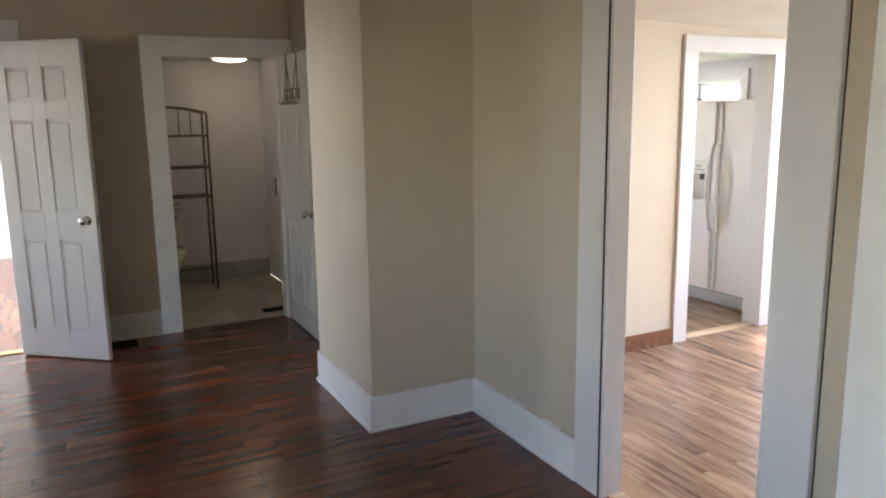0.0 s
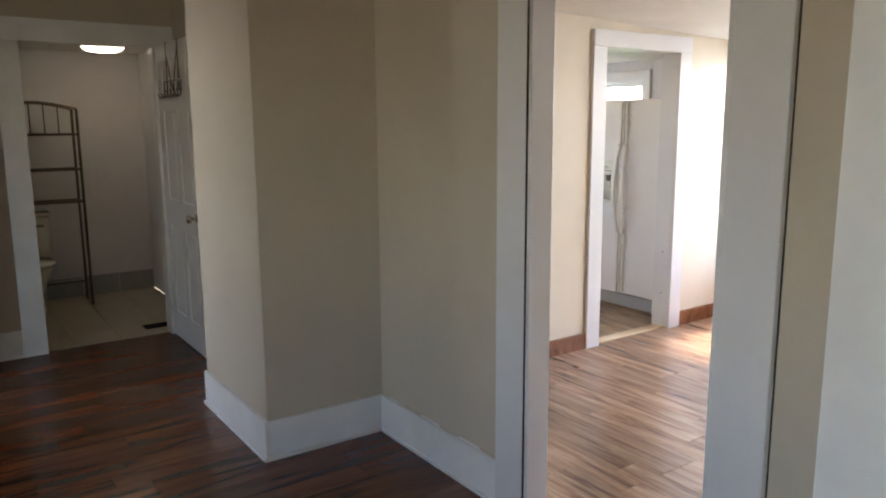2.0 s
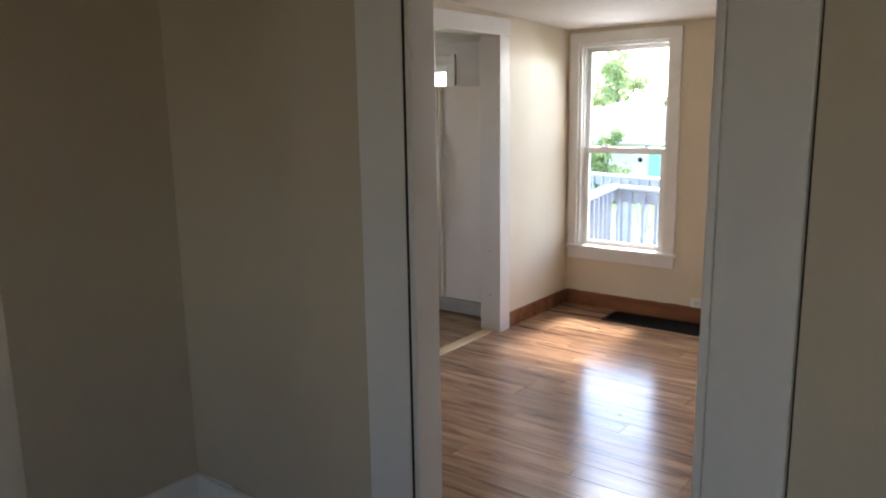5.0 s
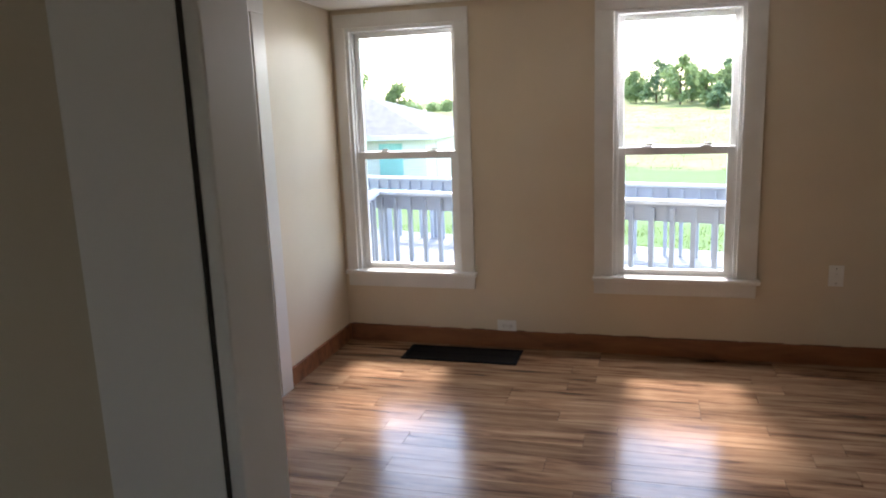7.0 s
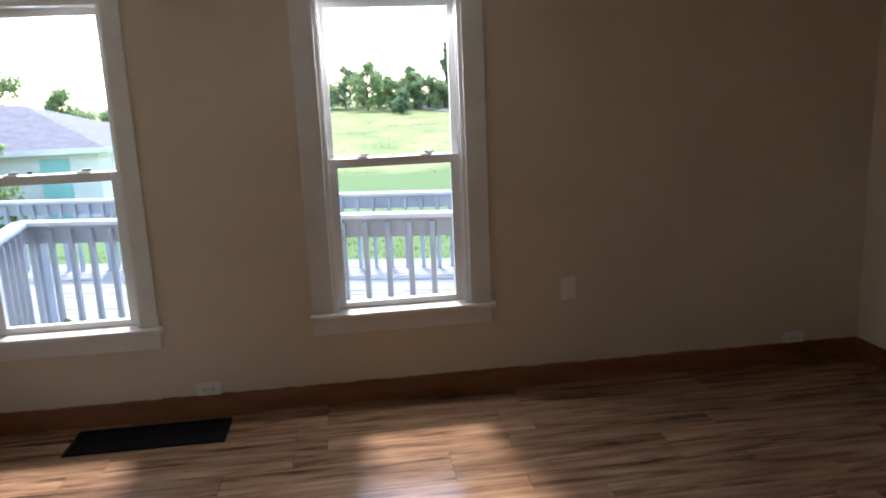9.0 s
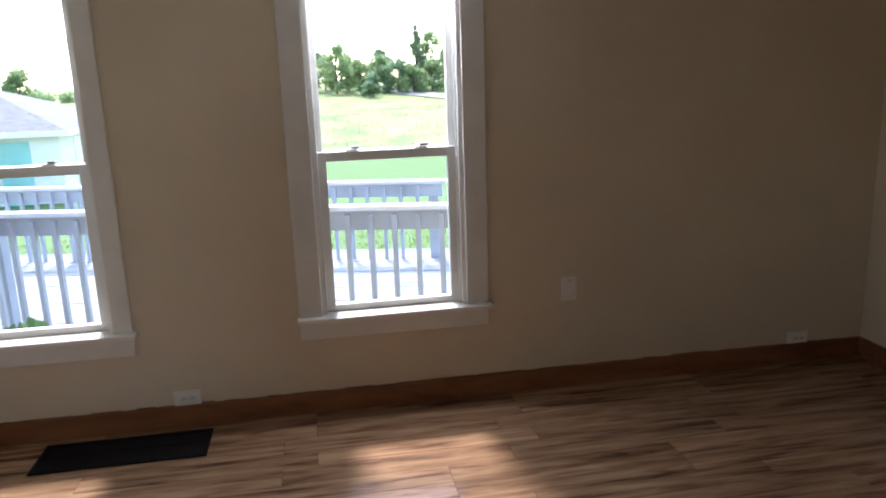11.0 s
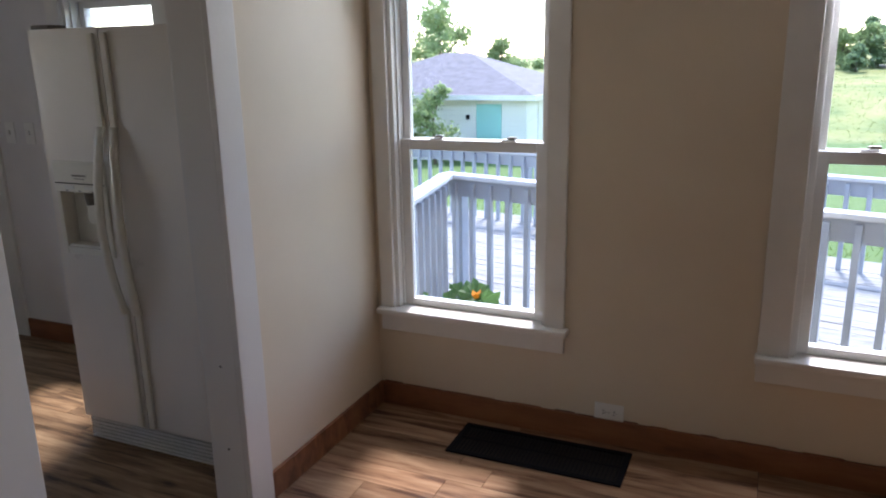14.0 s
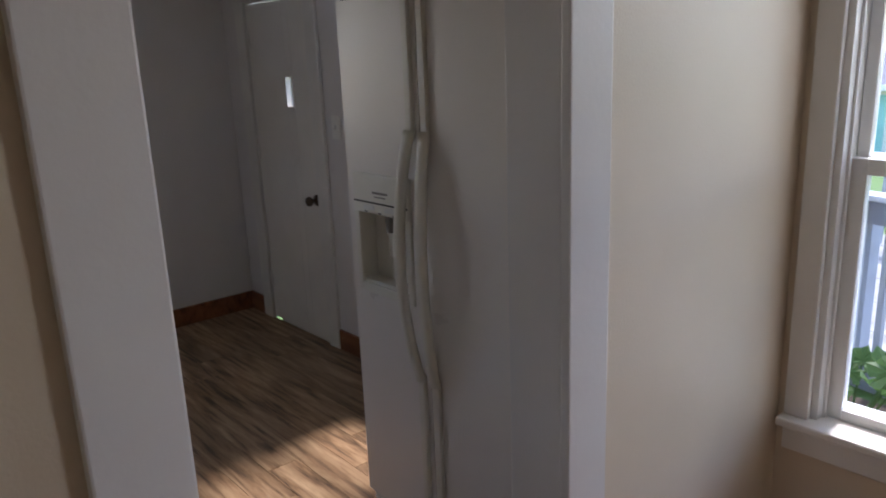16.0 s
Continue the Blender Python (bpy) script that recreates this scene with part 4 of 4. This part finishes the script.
tree("shrub", "green shrub beside the garage", on_ground(-9.6, 18.2), 2.9, 1.1, LEAF_A, 92, False, 2000, 0.17)


SAND = surface("pale_dirt_track", (0.30, 0.27, 0.22), 0.9, 0.15, 0.8, 12, 0.4)
bm = bmesh.new()
ends = []
for k in range(15):
    u = k / 14
    x, y = 10.2 + 9.0 * u ** 1.25, 72.0 - 18.0 * u
    ends.append([bm.verts.new((x + d, y + 0.25 * d, ground_height(x + d, y + 0.25 * d) + 0.09)) for d in (-1.3, 0, 1.3)])
for a, b in zip(ends, ends[1:]):
    for i in (0, 1):
        bm.faces.new((a[i], a[i + 1], b[i + 1], b[i]))
structure("track", bm, SAND, "pale dirt track climbing the meadow hill", "track")


def garage():
    g = thing("garage", "pale sided garage with a grey hip roof", "garage")
    x0, x1, y0, y1 = -13.0, -5.6, 20.0, 26.6
    zg, ze = -2.25, 0.32
    part("wall", box(x0, x1, y0, y1, zg, ze), SIDING, g)
    n = 16
    step = (ze - zg) / n
    fl = part("siding", box(x0 - 0.02, x0 - 0.01, y0, y1, zg, zg + 0.1), SIDING, g)
    for i in range(n):
        z = zg + i * step
        part("siding_board", box(x0 - 0.01, x1 + 0.03, y0 - 0.035, y0 - 0.002, z, z + step - 0.012), SIDING, g)
        part("siding_board", box(x1 + 0.002, x1 + 0.035, y0, y1, z, z + step - 0.012), SIDING, g)
    bm = bmesh.new()
    o = 0.4
    za = 1.68
    base = [bm.verts.new(p) for p in ((x0 - o, y0 - o, ze), (x1 + o, y0 - o, ze), (x1 + o, y1 + o, ze), (x0 - o, y1 + o, ze))]
    xm, ym = (x0 + x1) / 2, (y0 + y1) / 2
    rid = [bm.verts.new((xm - 0.5, ym, za)), bm.verts.new((xm + 0.5, ym, za))]
    bm.faces.new((base[0], base[1], rid[1], rid[0]))
    bm.faces.new((base[1], base[2], rid[1]))
    bm.faces.new((base[2], base[3], rid[0], rid[1]))
    bm.faces.new((base[3], base[0], rid[0]))
    bm.faces.new(base[::-1])
    part("roof", bm, SHINGLE, g)
    for q in ((x0 - o - 0.02, x1 + o + 0.02, y0 - o - 0.03, y0 - o, ze - 0.14, ze + 0.02), (x1 + o, x1 + o + 0.03, y0 - o, y1 + o, ze - 0.14, ze + 0.02)):
        part("fascia", box(*q), TRIM, g, "white fascia board")
    d = part("door", box(-7.25, -6.4, y0 - 0.07, y0 - 0.037, zg + 0.05, 0.05), TEAL, g, "teal painted side door")
    part("door_panel", box(-7.12, -6.53, y0 - 0.078, y0 - 0.07, -1.0, -0.15, 0.004), TEAL, d)
    part("handle", tube((-7.18, y0 - 0.12, -1.25), (-7.18, y0 - 0.07, -1.25), 0.03, n=10), NICKEL, d)
    part("garage_door", box(x1 + 0.037, x1 + 0.06, 21.2, 25.6, zg + 0.02, 0.05), TRIM, g, "white garage door")
    part("lamp", box(-7.6, -7.5, y0 - 0.14, y0 - 0.04, -0.45, -0.30, 0.01), BLACK_METAL, g)
    return g


garage()


def squash_plant(at, seed):
    rng = random.Random(seed)
    s = thing("squash_plant", "squash plant with broad leaves and an orange flower", "plant", at=at)
    for i in range(15):
        a = rng.uniform(0, 6.28)
        r, h = rng.uniform(0.05, 0.30), rng.uniform(0.12, 0.55)
        top = Vector((r * math.cos(a), r * math.sin(a), h))
        part("stem", add_path(bmesh.new(), [(0, 0, 0), tuple(top * 0.5 + Vector((0, 0, 0.06))), tuple(top)], 0.006, 6), LEAF_C, s)
        bm = bmesh.new()
        R = rng.uniform(0.065, 0.125)
        m = Matrix.Translation(top) @ Euler((rng.uniform(-0.7, 0.7), rng.uniform(-0.7, 0.7), a)).to_matrix().to_4x4()
        c = bm.verts.new(m @ Vector((0, 0, 0)))
        ring = []
        for k in range(20):
            b = 2 * math.pi * k / 20
            rr = R * (1 + 0.16 * math.cos(5 * b)) * (0.55 if k == 10 else 1)
            ring.append(bm.verts.new(m @ Vector((rr * math.cos(b), rr * math.sin(b), 0.25 * rr + 0.012 * math.cos(10 * b)))))
        for k in range(20):
            bm.faces.new((c, ring[k], ring[(k + 1) % 20]))
        part("leaf", bm, LEAF_C, s)
    return s


squash_plant((-0.36, 1.62, -0.55), 5)
fl = thing("flower", "bright orange squash flower among the leaves", "flower", at=(-0.16, 1.60, -0.05))
part("stem", tube((0, 0.03, -0.5), (0, 0, 0.03), 0.006, n=6), LEAF_C, fl)
for k in range(5):
    a = 2 * math.pi * k / 5
    bm = bmesh.new()
    m = Matrix.Rotation(a, 4, "Z")
    pts = [bm.verts.new(m @ Vector(p)) for p in ((0, -0.008, 0.015), (0.022, -0.024, 0.045), (0.045, 0, 0.075), (0.022, 0.024, 0.045), (0, 0.008, 0.015))]
    bm.faces.new(pts)
    part("petal", bm, PETAL, fl)

rng = random.Random(3)
bm = bmesh.new()
for i in range(5000):
    x, y = rng.uniform(-4, 5), rng.uniform(4.6, 10)
    z = ground_height(x, y)
    h, a = rng.uniform(0.03, 0.09), rng.uniform(0, 6.28)
    lean = Vector((rng.uniform(-0.06, 0.06), rng.uniform(-0.06, 0.06), h))
    w = Vector((math.cos(a), math.sin(a), 0)) * 0.010
    p = Vector((x, y, z - 0.01))
    bm.faces.new([bm.verts.new(q) for q in (p - w, p + w, p + lean)])
tagged(part("lawn_grass", bm, GRASS_MIX), "green lawn grass beyond the deck", "grass", "", "stuff")
bm = bmesh.new()
for i in range(14000):
    x, y = rng.uniform(-12, 26), 30 + 45 * rng.random() ** 1.2
    z = ground_height(x, y)
    h, a = rng.uniform(0.03, 0.11), rng.uniform(0, 6.28)
    w = Vector((math.cos(a), math.sin(a), 0)) * 0.04
    p = Vector((x, y, z - 0.02))
    bm.faces.new([bm.verts.new(q) for q in (p - w, p + w, p + Vector((rng.uniform(-0.2, 0.2), rng.uniform(-0.1, 0.1), h)))])
tagged(part("meadow_grass", bm, GRASS_MIX), "tall yellow-green meadow grass on the hill", "grass", "", "stuff")
bm = bmesh.new()
for i in range(60):
    x, y, a = 1.75 + rng.uniform(-0.25, 0.25), 1.3 + rng.uniform(-0.15, 0.15), rng.uniform(0, 6.28)
    w = Vector((math.cos(a), math.sin(a), 0)) * 0.004
    p, q = Vector((x, y, -0.56)), Vector((x + rng.uniform(-0.25, 0.25), y + rng.uniform(-0.1, 0.1), rng.uniform(-0.3, 0.12)))
    m1 = (p + q) / 2 + Vector((0, 0, 0.12))
    bm.faces.new([bm.verts.new(v) for v in (p - w, p + w, m1 + w, m1 - w)])
    bm.faces.new([bm.verts.new(v) for v in (m1 - w, m1 + w, q)])
tagged(part("tall_grass_clump", bm, GRASS_MIX), "dry tall grass clump below the window", "grass", "", "stuff")
structure("garden_bed", box(-3, 4.2, 0.2, 2.4, -0.62, -0.535, 0.01), SOIL, "dark garden bed below the windows", "ground")


# ---- floor boards and tiles ----
def lay_boards(parent, name, x0, x1, y0, y1, width, length, material, along="x", seed=1, gap=0.0016):
    rng = random.Random(seed)
    meshes = {}

    def mesh_for(l):
        key = round(l, 3)
        if key not in meshes:
            b = box(0, key, 0, width - gap, -0.0055, 0) if along == "x" else box(0, width - gap, 0, key, -0.0055, 0)
            meshes[key] = mesh_of(name, b, material)
        return meshes[key]
    a0, a1, b0, b1 = (x0, x1, y0, y1) if along == "x" else (y0, y1, x0, x1)
    rows = int((b1 - b0) / width)
    for r in range(rows):
        a = a0
        first = rng.choice((0.3, 0.45, 0.6, 0.75, 0.9)) * length
        while a < a1 - 0.02:
            l = min(first or length, a1 - a)
            first = 0
            o = new(name, mesh_for(l - gap))
            o.parent = parent
            b = b0 + r * width
            o.location = (a, b, 0) if along == "x" else (b, a, 0)
            a += l


lay_boards(floor_b, "plank", -0.02, 4.4, -3.44, 0.0, 0.12285, 0.92, FLOOR_B, "x", 2)
lay_boards(floor_a, "plank", -1.98, 4.6, -9.0, -3.47, 0.13, 0.9, FLOOR_A, "y", 3)
lay_boards(floor_k, "floorboard", -3.3, -0.1, -3.28, 0, 0.12615, 1.4, FLOOR_K, "x", 4)
lay_boards(floor_n, "plank", -6.08, -2.06, -9, -5.3, 0.19, 1.2, FLOOR_N, "x", 5)
me = mesh_of("tile", box(0, 0.297, 0, 0.297, -0.0055, 0, 0.001), TILE)
for i in range(6):
    for j in range(5):
        xa, ya = -2.04 - 0.3 * (i + 1), -3.63 - 0.3 * (j + 1)
        if xa > -3.9:
            o = new("tile", me)
            o.parent = floor_t
            o.location = (xa, ya, 0)
